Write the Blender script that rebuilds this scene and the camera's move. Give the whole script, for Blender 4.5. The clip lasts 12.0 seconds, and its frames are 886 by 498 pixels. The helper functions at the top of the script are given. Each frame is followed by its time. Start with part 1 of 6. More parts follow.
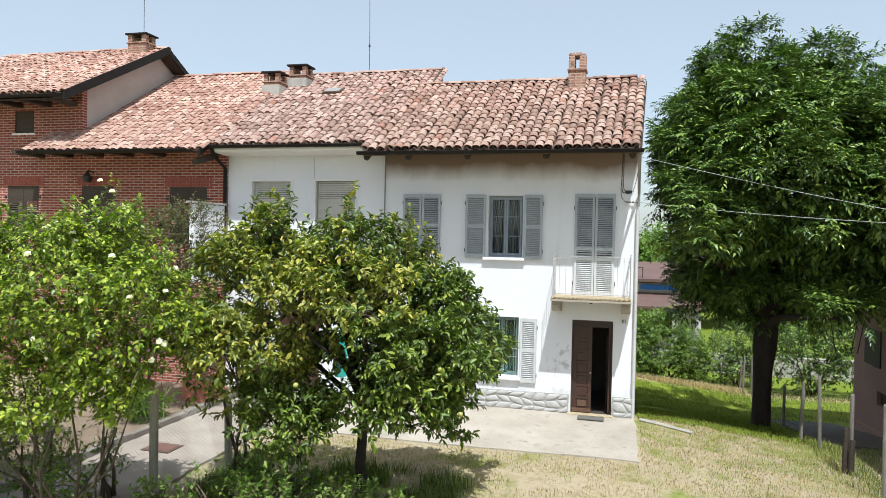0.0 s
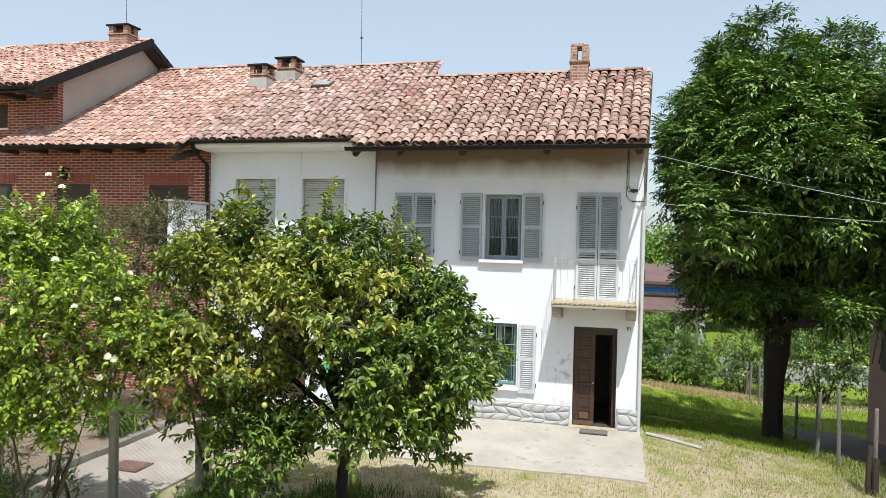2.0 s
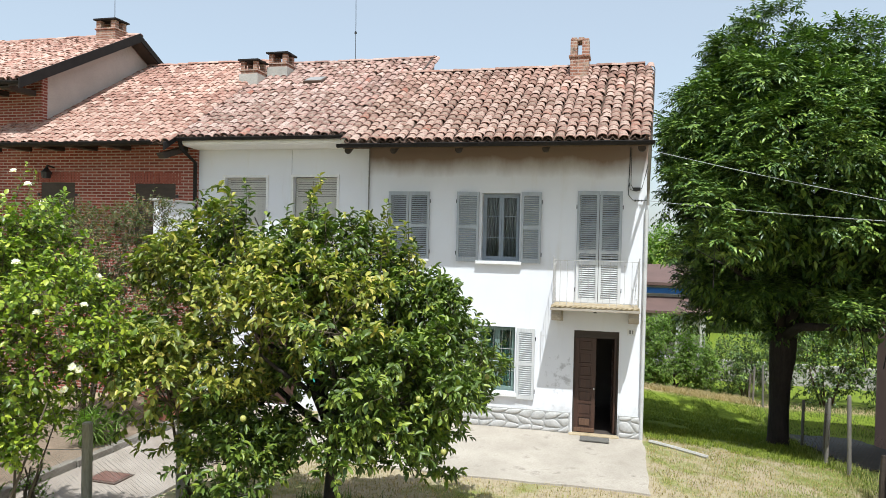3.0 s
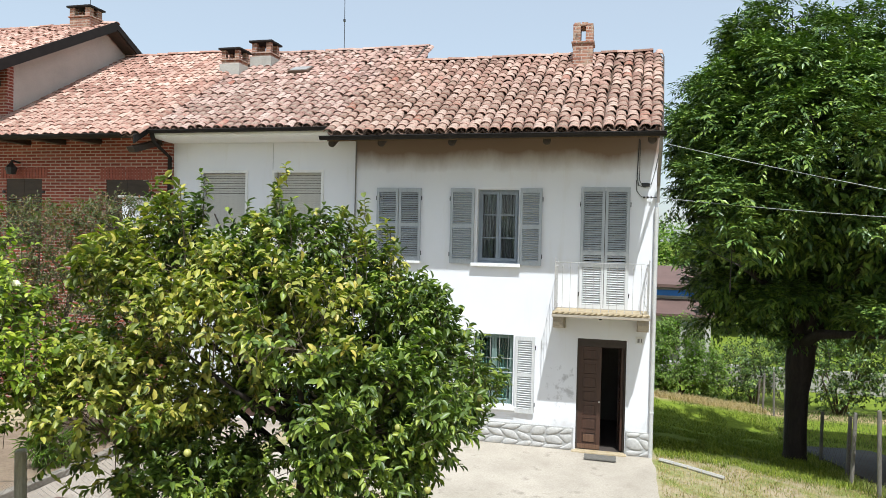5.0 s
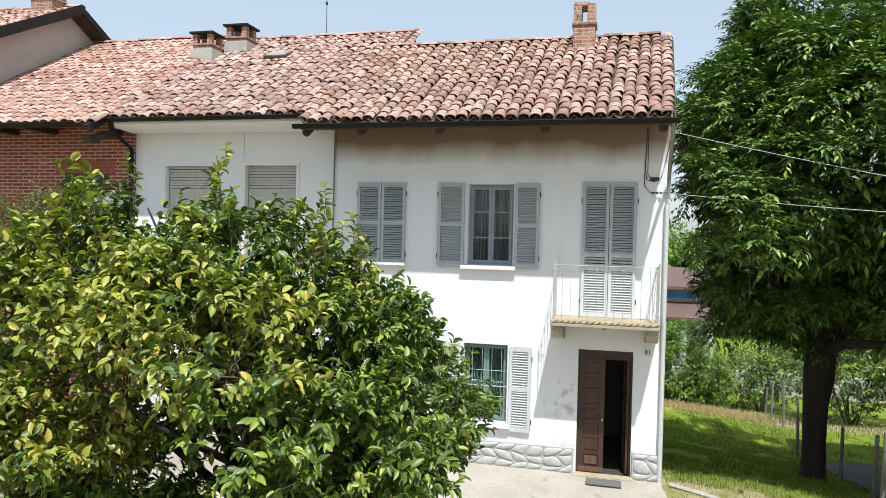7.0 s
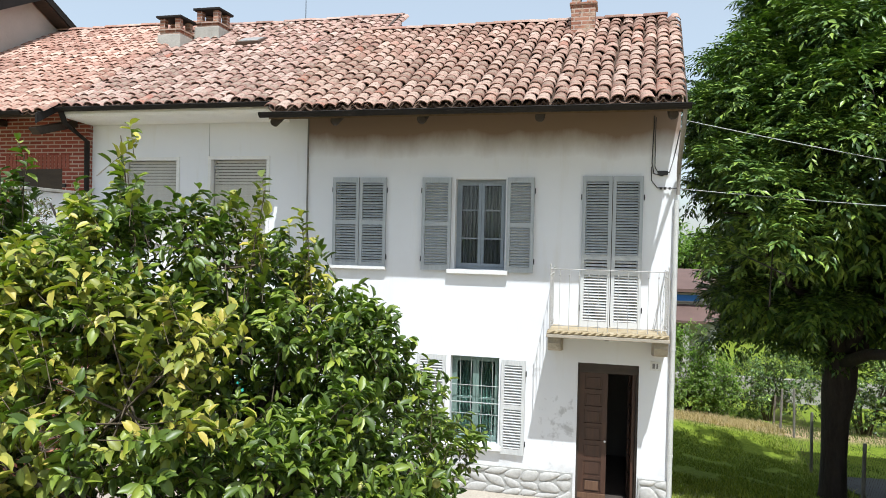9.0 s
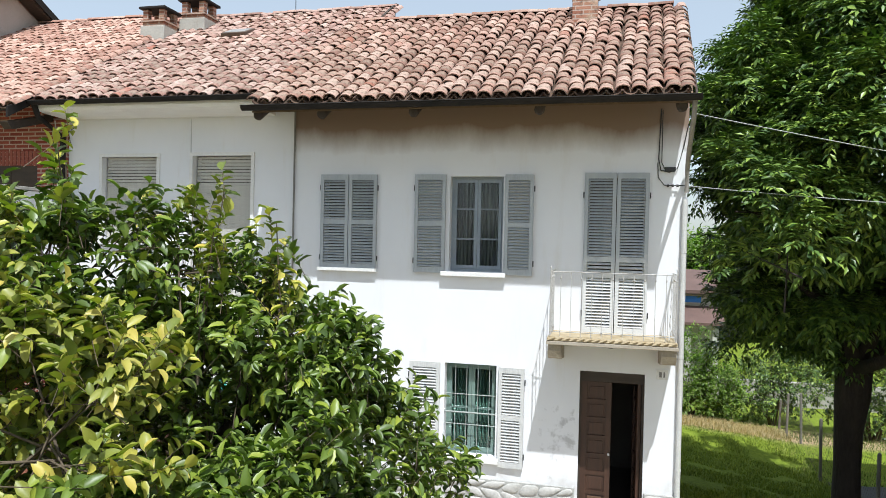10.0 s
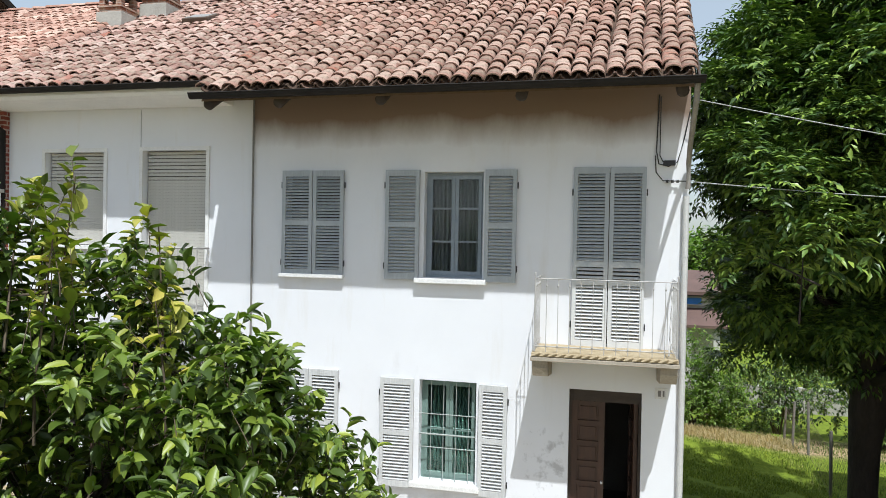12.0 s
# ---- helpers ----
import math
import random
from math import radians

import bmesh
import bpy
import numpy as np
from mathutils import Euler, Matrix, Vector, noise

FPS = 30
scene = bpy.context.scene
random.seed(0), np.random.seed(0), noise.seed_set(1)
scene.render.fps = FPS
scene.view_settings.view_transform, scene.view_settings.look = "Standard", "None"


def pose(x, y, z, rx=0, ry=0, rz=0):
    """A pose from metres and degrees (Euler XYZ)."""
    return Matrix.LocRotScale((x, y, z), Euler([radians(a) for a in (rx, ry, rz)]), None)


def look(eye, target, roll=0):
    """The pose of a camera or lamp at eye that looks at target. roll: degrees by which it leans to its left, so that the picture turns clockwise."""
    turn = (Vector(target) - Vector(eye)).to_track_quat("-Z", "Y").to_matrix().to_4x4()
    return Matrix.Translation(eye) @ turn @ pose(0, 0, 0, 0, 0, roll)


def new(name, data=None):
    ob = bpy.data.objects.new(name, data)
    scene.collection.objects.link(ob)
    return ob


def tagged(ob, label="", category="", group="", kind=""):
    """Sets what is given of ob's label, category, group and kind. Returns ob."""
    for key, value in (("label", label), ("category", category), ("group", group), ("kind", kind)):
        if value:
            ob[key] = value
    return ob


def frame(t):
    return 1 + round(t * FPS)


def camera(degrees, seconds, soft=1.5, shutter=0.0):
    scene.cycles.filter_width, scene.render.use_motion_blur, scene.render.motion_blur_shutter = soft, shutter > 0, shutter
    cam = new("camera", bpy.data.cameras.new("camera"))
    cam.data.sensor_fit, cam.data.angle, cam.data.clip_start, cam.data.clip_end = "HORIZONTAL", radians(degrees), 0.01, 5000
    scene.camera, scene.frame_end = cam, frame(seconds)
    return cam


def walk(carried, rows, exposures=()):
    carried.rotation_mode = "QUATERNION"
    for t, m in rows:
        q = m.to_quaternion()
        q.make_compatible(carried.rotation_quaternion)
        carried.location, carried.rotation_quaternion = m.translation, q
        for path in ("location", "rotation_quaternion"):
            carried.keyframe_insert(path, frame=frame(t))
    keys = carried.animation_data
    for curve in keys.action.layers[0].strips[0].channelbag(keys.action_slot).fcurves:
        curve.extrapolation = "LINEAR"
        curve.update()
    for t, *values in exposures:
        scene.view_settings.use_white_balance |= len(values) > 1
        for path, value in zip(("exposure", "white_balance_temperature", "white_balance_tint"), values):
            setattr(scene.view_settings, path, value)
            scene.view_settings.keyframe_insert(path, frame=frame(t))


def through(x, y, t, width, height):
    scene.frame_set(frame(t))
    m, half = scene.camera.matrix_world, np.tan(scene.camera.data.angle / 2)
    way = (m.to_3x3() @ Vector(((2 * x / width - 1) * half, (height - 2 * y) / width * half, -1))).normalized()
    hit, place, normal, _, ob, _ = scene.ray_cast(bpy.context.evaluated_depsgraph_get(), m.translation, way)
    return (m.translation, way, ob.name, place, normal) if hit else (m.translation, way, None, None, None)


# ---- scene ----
cam = camera(65.2, 12.0, 0.85)
PATH = [
    (0, (-0.471, -15.183, 3.771), (-0.962, -13.244, 3.737), 1.2),
    (0.5, (-0.491, -14.985, 3.78), (-0.983, -13.046, 3.745), 1.2),
    (1, (-0.515, -14.754, 3.785), (-1.007, -12.815, 3.751), 1.3),
    (1.5, (-0.545, -14.523, 3.785), (-1.035, -12.585, 3.752), 1.3),
    (2, (-0.573, -14.272, 3.785), (-1.063, -12.333, 3.753), 1.3),
    (2.5, (-0.591, -14.037, 3.786), (-1.081, -12.098, 3.754), 1.3),
    (3, (-0.629, -13.773, 3.794), (-1.116, -11.833, 3.762), 1.3),
    (5, (-0.76, -12.691, 3.788), (-1.246, -10.751, 3.758), 1.3),
    (5.5, (-0.786, -12.398, 3.789), (-1.269, -10.458, 3.758), 1.4),
    (6, (-0.815, -12.053, 3.794), (-1.297, -10.112, 3.763), 1.3),
    (6.5, (-0.864, -11.765, 3.784), (-1.342, -9.823, 3.755), 1.3),
    (7, (-0.906, -11.449, 3.784), (-1.382, -9.506, 3.755), 1.4),
    (7.2, (-0.937, -11.333, 3.797), (-1.411, -9.391, 3.767), 1.3),
    (9, (-0.977, -10.282, 3.796), (-1.448, -8.338, 3.769), 1.3),
    (9.5, (-1.008, -9.997, 3.798), (-1.478, -8.053, 3.771), 1.3),
    (10, (-1.041, -9.694, 3.807), (-1.51, -7.749, 3.78), 1.3),
    (10.5, (-1.057, -9.42, 3.805), (-1.525, -7.476, 3.779), 1.3),
    (11, (-1.032, -9.137, 3.816), (-1.5, -7.192, 3.79), 1.3),
    (11.5, (-0.996, -8.892, 3.842), (-1.463, -6.947, 3.815), 1.2),
    (12, (-0.959, -8.628, 3.851), (-1.426, -6.684, 3.824), 1.1),
]
walk(cam, [(t, look(eye, target, roll)) for t, eye, target, roll in PATH], [(0.0, 0.4, 6020.0, 6.5), (3.0, 0.4, 6020.0, 6.5), (9.0, 0.46, 6020.0, 6.5), (12.0, 0.25, 6020.0, 6.5)])

# ---- light ----
SUN = Vector((0.39, -1.0, 2.15)).normalized()
world = bpy.data.worlds.new("sky")
scene.world = world
world.use_nodes = True
wn = world.node_tree.nodes
wl = world.node_tree.links
sky = wn.new("ShaderNodeTexSky")
sky.sky_type = "NISHITA"
sky.sun_disc = False
sky.sun_elevation = math.asin(SUN.z)
sky.sun_rotation = math.atan2(SUN.x, SUN.y)
sky.air_density = 1.0
sky.dust_density = 2.0
sky.ozone_density = 1.0
wn["Background"].inputs["Strength"].default_value = 0.138
haze = wn.new("ShaderNodeMix")
haze.data_type = "RGBA"
haze.inputs[0].default_value = 0.5
haze.inputs[7].default_value = (4.7, 4.8, 4.6, 1)
wl.new(sky.outputs["Color"], haze.inputs[6])
wl.new(haze.outputs[2], wn["Background"].inputs["Color"])
sun_data = bpy.data.lights.new("sun", "SUN")
sun_data.energy = 4.4
sun_data.angle = radians(0.55)
sun_data.color = (1.0, 0.975, 0.94)
sun = new("sun", sun_data)
sun.matrix_world = look(SUN * 40, (0, 0, 0))


# ---- materials ----
def nodes_of(name, rough=0.8, metal=0.0, spec=0.5):
    m = bpy.data.materials.new(name)
    m.use_nodes = True
    nt = m.node_tree
    b = nt.nodes["Principled BSDF"]
    b.inputs["Roughness"].default_value = rough
    b.inputs["Metallic"].default_value = metal
    b.inputs["Specular IOR Level"].default_value = spec
    return m, nt, b


def nd(nt, kind, **vals):
    n = nt.nodes.new(kind)
    for k, v in vals.items():
        n.inputs[k].default_value = v
    return n


def noise_of(nt, scale, detail=6.0, rough=0.6, stretch=None):
    tc = nt.nodes.new("ShaderNodeTexCoord")
    n = nd(nt, "ShaderNodeTexNoise", Scale=scale, Detail=detail, Roughness=rough)
    if stretch:
        mp = nt.nodes.new("ShaderNodeMapping")
        mp.inputs["Scale"].default_value = stretch
        nt.links.new(tc.outputs["Object"], mp.inputs["Vector"])
        nt.links.new(mp.outputs["Vector"], n.inputs["Vector"])
    else:
        nt.links.new(tc.outputs["Object"], n.inputs["Vector"])
    return n.outputs["Fac"]


def ramp(nt, fac, stops):
    r = nt.nodes.new("ShaderNodeValToRGB")
    e = r.color_ramp.elements
    while len(e) < len(stops):
        e.new(0.5)
    for el, (p, c) in zip(e, stops):
        el.position, el.color = p, (*c, 1) if len(c) == 3 else c
    nt.links.new(fac, r.inputs["Fac"])
    return r.outputs["Color"]


def mix(nt, fac, a, b, mode="MIX"):
    n = nt.nodes.new("ShaderNodeMix")
    n.data_type, n.blend_type = "RGBA", mode
    for sock, v in ((n.inputs[0], fac), (n.inputs[6], a), (n.inputs[7], b)):
        if isinstance(v, (int, float)):
            sock.default_value = v
        elif isinstance(v, tuple):
            sock.default_value = (*v, 1)
        else:
            nt.links.new(v, sock)
    return n.outputs[2]


def bump(nt, b, fac, strength=0.3, dist=0.01):
    n = nd(nt, "ShaderNodeBump", Strength=strength, Distance=dist)
    nt.links.new(fac, n.inputs["Height"])
    nt.links.new(n.outputs["Normal"], b.inputs["Normal"])


def value_random(nt):
    """A number from 0 to 1 that differs from piece to piece, joined or single."""
    o = nt.nodes.new("ShaderNodeObjectInfo")
    g = nt.nodes.new("ShaderNodeNewGeometry")
    a = nt.nodes.new("ShaderNodeMath")
    a.operation = "ADD"
    f = nt.nodes.new("ShaderNodeMath")
    f.operation = "FRACT"
    nt.links.new(o.outputs["Random"], a.inputs[0])
    nt.links.new(g.outputs["Random Per Island"], a.inputs[1])
    nt.links.new(a.outputs[0], f.inputs[0])
    return f.outputs[0]


def plain(name, c1, c2, scale=6.0, rough=0.8, metal=0.0, bump_s=0.2, bump_d=0.005, fine=60.0, stretch=None, spec=0.5):
    """Two close colours mixed by broad and fine noise, with fine relief."""
    m, nt, b = nodes_of(name, rough, metal, spec)
    n1 = noise_of(nt, scale, stretch=stretch)
    n2 = noise_of(nt, fine, 3.0, stretch=stretch)
    col = ramp(nt, n1, [(0.3, c1), (0.7, c2)])
    col = mix(nt, 0.25, col, ramp(nt, n2, [(0.35, tuple(0.7 * v for v in c1)), (0.65, tuple(min(1, 1.15 * v) for v in c2))]))
    nt.links.new(col, b.inputs["Base Color"])
    bump(nt, b, n2, bump_s, bump_d)
    return m


def plaster(name="white_plaster", stain_shade=False):
    m, nt, b = nodes_of(name, 0.9, spec=0.2)
    broad = noise_of(nt, 0.7, 5.0)
    streak = noise_of(nt, 2.0, 6.0, 0.65, (1.6, 1.6, 0.25))
    fine = noise_of(nt, 55.0, 4.0)
    col = ramp(nt, broad, [(0.3, (0.775, 0.78, 0.805)), (0.75, (0.72, 0.722, 0.74))])
    col = mix(nt, ramp(nt, streak, [(0.56, (0, 0, 0)), (0.8, (0.45, 0.45, 0.45))]), col, (0.62, 0.58, 0.51))
    spots = noise_of(nt, 9.0, 7.0, 0.7)
    col = mix(nt, ramp(nt, spots, [(0.70, (0, 0, 0)), (0.78, (0.5, 0.5, 0.5))]), col, (0.55, 0.54, 0.52))
    if stain_shade:
        # ragged, uneven brown rain stains below the roof, deepened to paint in eave shade
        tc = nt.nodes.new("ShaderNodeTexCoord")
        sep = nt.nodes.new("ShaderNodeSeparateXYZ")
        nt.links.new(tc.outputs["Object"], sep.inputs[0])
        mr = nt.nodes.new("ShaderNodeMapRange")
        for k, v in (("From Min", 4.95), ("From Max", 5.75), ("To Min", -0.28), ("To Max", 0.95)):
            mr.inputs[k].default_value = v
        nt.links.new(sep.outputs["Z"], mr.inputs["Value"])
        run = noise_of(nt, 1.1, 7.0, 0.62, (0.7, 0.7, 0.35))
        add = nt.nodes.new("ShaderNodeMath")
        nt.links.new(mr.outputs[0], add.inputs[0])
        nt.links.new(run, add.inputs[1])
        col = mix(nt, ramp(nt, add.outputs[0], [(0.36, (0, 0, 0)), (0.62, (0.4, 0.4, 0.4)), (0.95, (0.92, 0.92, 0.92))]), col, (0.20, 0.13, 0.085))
        # worn grey smudges beside the door
        rub = nt.nodes.new("ShaderNodeMapping")
        rub.inputs["Location"].default_value = (1.66 / 0.34, 0, -1.1 / 0.52)
        rub.inputs["Scale"].default_value = (1 / 0.34, 0, 1 / 0.52)
        nt.links.new(tc.outputs["Object"], rub.inputs["Vector"])
        ln = nt.nodes.new("ShaderNodeVectorMath")
        ln.operation = "LENGTH"
        nt.links.new(rub.outputs[0], ln.inputs[0])
        less = nt.nodes.new("ShaderNodeMath")
        less.operation = "SUBTRACT"
        nt.links.new(noise_of(nt, 7.0, 4.0, 0.55), less.inputs[0])
        fall = nt.nodes.new("ShaderNodeMath")
        fall.operation = "MULTIPLY"
        fall.inputs[1].default_value = 0.2
        nt.links.new(ln.outputs["Value"], fall.inputs[0])
        nt.links.new(fall.outputs[0], less.inputs[1])
        col = mix(nt, ramp(nt, less.outputs[0], [(0.42, (0, 0, 0)), (0.56, (0.75, 0.75, 0.75))]), col, (0.40, 0.395, 0.40))
        # grime thrown up from the ground
        foot = nt.nodes.new("ShaderNodeMapRange")
        for k, v in (("From Min", 0.4), ("From Max", 0.95), ("To Min", 0.75), ("To Max", 0.2)):
            foot.inputs[k].default_value = v
        nt.links.new(sep.outputs["Z"], foot.inputs["Value"])
        splash = nt.nodes.new("ShaderNodeMath")
        splash.operation = "MULTIPLY"
        nt.links.new(foot.outputs[0], splash.inputs[0])
        nt.links.new(noise_of(nt, 3.5, 6.0, 0.65), splash.inputs[1])
        col = mix(nt, ramp(nt, splash.outputs[0], [(0.26, (0, 0, 0)), (0.45, (0.6, 0.6, 0.6))]), col, (0.50, 0.48, 0.46))
    nt.links.new(col, b.inputs["Base Color"])
    bump(nt, b, mix(nt, 0.4, fine, spots), 0.25, 0.006)
    return m


def brick_wall(name="red_brick", c1=(0.205, 0.05, 0.035), c2=(0.31, 0.09, 0.062), worn=0.0):
    m, nt, b = nodes_of(name, 0.9, spec=0.2)
    tc = nt.nodes.new("ShaderNodeTexCoord")
    sep = nt.nodes.new("ShaderNodeSeparateXYZ")
    add = nt.nodes.new("ShaderNodeMath")
    com = nt.nodes.new("ShaderNodeCombineXYZ")
    nt.links.new(tc.outputs["Object"], sep.inputs[0])
    nt.links.new(sep.outputs["X"], add.inputs[0])
    nt.links.new(sep.outputs["Y"], add.inputs[1])
    nt.links.new(add.outputs[0], com.inputs["X"])
    nt.links.new(sep.outputs["Z"], com.inputs["Y"])
    br = nt.nodes.new("ShaderNodeTexBrick")
    nt.links.new(com.outputs[0], br.inputs["Vector"])
    for k, v in (("Scale", 1.0), ("Brick Width", 0.255), ("Row Height", 0.068), ("Mortar Size", 0.012), ("Mortar Smooth", 0.2), ("Bias", -0.1)):
        br.inputs[k].default_value = v
    br.inputs["Color1"].default_value = (*c1, 1)
    br.inputs["Color2"].default_value = (*c2, 1)
    br.inputs["Mortar"].default_value = (0.42, 0.33, 0.28, 1)
    n = noise_of(nt, 1.3, 6.0)
    col = mix(nt, 0.35, br.outputs["Color"], ramp(nt, n, [(0.35, (0.55, 0.5, 0.5)), (0.7, (1.25, 1.1, 1.05))]), "MULTIPLY")
    if worn:
        # smeared mortar and soot on old masonry
        smear = noise_of(nt, 5.0, 7.0, 0.7)
        col = mix(nt, ramp(nt, smear, [(0.5, (0, 0, 0)), (0.62, (worn, worn, worn))]), col, (0.40, 0.31, 0.23))
        soot = noise_of(nt, 8.0, 6.0, 0.7)
        col = mix(nt, ramp(nt, soot, [(0.55, (0, 0, 0)), (0.68, (worn, worn, worn))]), col, (0.07, 0.055, 0.045))
    nt.links.new(col, b.inputs["Base Color"])
    inv = nt.nodes.new("ShaderNodeMath")
    inv.operation = "SUBTRACT"
    inv.inputs[0].default_value = 1.0
    nt.links.new(br.outputs["Fac"], inv.inputs[1])
    bump(nt, b, inv.outputs[0], 0.6, 0.012)
    return m


def terracotta(name, stops, lichen=(0.33, 0.31, 0.24)):
    m, nt, b = nodes_of(name, 0.92, spec=0.15)
    col = ramp(nt, value_random(nt), stops)
    n = noise_of(nt, 7.0, 6.0, 0.65)
    col = mix(nt, ramp(nt, n, [(0.48, (0, 0, 0)), (0.72, (0.65, 0.65, 0.65))]), col, lichen)
    soot = noise_of(nt, 17.0, 7.0, 0.72)
    col = mix(nt, ramp(nt, soot, [(0.52, (0, 0, 0)), (0.68, (0.7, 0.7, 0.7))]), col, (0.085, 0.072, 0.058))
    broad = noise_of(nt, 0.8, 5.0, 0.6)
    col = mix(nt, 0.6, col, ramp(nt, broad, [(0.35, (0.68, 0.66, 0.64)), (0.65, (1.18, 1.17, 1.14))]), "MULTIPLY")
    n2 = noise_of(nt, 45.0, 6.0, 0.75)
    col = mix(nt, 0.6, col, ramp(nt, n2, [(0.3, (0.55, 0.5, 0.46)), (0.5, (1.0, 0.98, 0.96)), (0.7, (1.25, 1.24, 1.2))]), "MULTIPLY")
    nt.links.new(col, b.inputs["Base Color"])
    bump(nt, b, mix(nt, 0.4, n2, soot), 0.55, 0.008)
    return m


def foliage(name, stops, rough=0.42, through=0.28, glow=(0.25, 0.42, 0.05)):
    m, nt, b = nodes_of(name, rough, spec=0.45)
    col = ramp(nt, value_random(nt), stops)
    n = noise_of(nt, 0.9, 3.0)
    col = mix(nt, 0.5, col, ramp(nt, n, [(0.35, (0.7, 0.75, 0.7)), (0.65, (1.25, 1.2, 1.1))]), "MULTIPLY")
    nt.links.new(col, b.inputs["Base Color"])
    tr = nt.nodes.new("ShaderNodeBsdfTranslucent")
    nt.links.new(mix(nt, 1.0, col, tuple(2.2 * v / max(glow) for v in glow), "MULTIPLY"), tr.inputs["Color"])
    ms = nt.nodes.new("ShaderNodeMixShader")
    ms.inputs[0].default_value = through
    nt.links.new(b.outputs[0], ms.inputs[1])
    nt.links.new(tr.outputs[0], ms.inputs[2])
    nt.links.new(ms.outputs[0], nt.nodes["Material Output"].inputs["Surface"])
    return m


def ground_material():
    m, nt, b = nodes_of("lawn", 0.95, spec=0.1)
    n1 = noise_of(nt, 0.45, 6.0, 0.6)
    n2 = noise_of(nt, 9.0, 6.0, 0.7)
    tc = nt.nodes.new("ShaderNodeTexCoord")
    sep = nt.nodes.new("ShaderNodeSeparateXYZ")
    nt.links.new(tc.outputs["Object"], sep.inputs[0])
    mr = nt.nodes.new("ShaderNodeMapRange")
    for k, v in (("From Min", -0.3), ("From Max", 3.0), ("To Min", 0.0), ("To Max", 1.0)):
        mr.inputs[k].default_value = v
    nt.links.new(sep.outputs["Y"], mr.inputs["Value"])
    n3 = noise_of(nt, 1.7, 5.0, 0.7)
    dry = ramp(nt, n2, [(0.3, (0.255, 0.205, 0.125)), (0.55, (0.39, 0.325, 0.215)), (0.75, (0.30, 0.275, 0.15))])
    green = ramp(nt, n2, [(0.3, (0.095, 0.14, 0.014)), (0.7, (0.20, 0.25, 0.03))])
    bare = mix(nt, ramp(nt, n3, [(0.55, (0, 0, 0)), (0.68, (0.8, 0.8, 0.8))]), dry, (0.33, 0.235, 0.155))
    front = mix(nt, ramp(nt, mix(nt, 0.5, n1, n3), [(0.49, (0, 0, 0)), (0.60, (0.8, 0.8, 0.8))]), bare, green)
    back = mix(nt, ramp(nt, n1, [(0.66, (0, 0, 0)), (0.8, (0.5, 0.5, 0.5))]), green, dry)
    col = mix(nt, mr.outputs[0], front, back)
    end = nt.nodes.new("ShaderNodeMapRange")
    for k, v in (("From Min", 11.0), ("From Max", 11.6)):
        end.inputs[k].default_value = v
    nt.links.new(sep.outputs["Y"], end.inputs["Value"])
    past = nt.nodes.new("ShaderNodeMapRange")
    for k, v in (("From Min", 13.6), ("From Max", 15.0), ("To Min", 1.0), ("To Max", 0.0)):
        past.inputs[k].default_value = v
    nt.links.new(sep.outputs["Y"], past.inputs["Value"])
    band = nt.nodes.new("ShaderNodeMath")
    band.operation = "MULTIPLY"
    nt.links.new(end.outputs[0], band.inputs[0])
    nt.links.new(past.outputs[0], band.inputs[1])
    col = mix(nt, band.outputs[0], col, ramp(nt, n2, [(0.3, (0.30, 0.22, 0.12)), (0.7, (0.45, 0.34, 0.20))]))
    nt.links.new(col, b.inputs["Base Color"])
    bump(nt, b, n2, 0.6, 0.03)
    return m


def glass_material():
    m, nt, b = nodes_of("window_glass", 0.04)
    b.inputs["Transmission Weight"].default_value = 1.0
    b.inputs["IOR"].default_value = 1.35
    b.inputs["Base Color"].default_value = (0.85, 0.92, 0.9, 1)
    return m


def paving():
    m, nt, b = nodes_of("pale_concrete", 0.92, spec=0.2)
    broad, fine, blot = noise_of(nt, 1.3, 6.0), noise_of(nt, 35.0, 4.0), noise_of(nt, 2.6, 7.0, 0.7)
    col = ramp(nt, broad, [(0.3, (0.34, 0.30, 0.245)), (0.7, (0.48, 0.43, 0.36))])
    col = mix(nt, ramp(nt, blot, [(0.56, (0, 0, 0)), (0.68, (0.7, 0.7, 0.7))]), col, (0.21, 0.185, 0.15))
    col = mix(nt, 0.3, col, ramp(nt, fine, [(0.35, (0.55, 0.55, 0.55)), (0.65, (1.15, 1.15, 1.15))]), "MULTIPLY")
    nt.links.new(col, b.inputs["Base Color"])
    bump(nt, b, mix(nt, 0.5, fine, blot), 0.35, 0.008)
    return m


PLASTER = plaster()
PLASTER_STAIN_SHADE = plaster("stained_eave_shade_plaster", True)
BRICK = brick_wall()
BRICK_OLD = brick_wall("old_chimney_brick", (0.27, 0.12, 0.08), (0.40, 0.22, 0.15), 0.75)
TILE_OLD = terracotta("old_roof_tile", [(0.0, (0.23, 0.132, 0.105)), (0.3, (0.34, 0.205, 0.165)), (0.65, (0.43, 0.285, 0.235)), (0.92, (0.51, 0.37, 0.315)), (1.0, (0.32, 0.14, 0.10))], (0.36, 0.32, 0.25))
TILE_MID = terracotta("weathered_roof_tile", [(0.0, (0.25, 0.15, 0.125)), (0.35, (0.365, 0.225, 0.19)), (0.75, (0.465, 0.315, 0.275)), (0.95, (0.54, 0.405, 0.36)), (1.0, (0.36, 0.15, 0.11))], (0.38, 0.35, 0.28))
TILE_RED = terracotta("red_roof_tile", [(0.0, (0.30, 0.16, 0.125)), (0.4, (0.42, 0.24, 0.19)), (0.8, (0.52, 0.34, 0.28)), (1.0, (0.58, 0.43, 0.36))], (0.46, 0.37, 0.30))
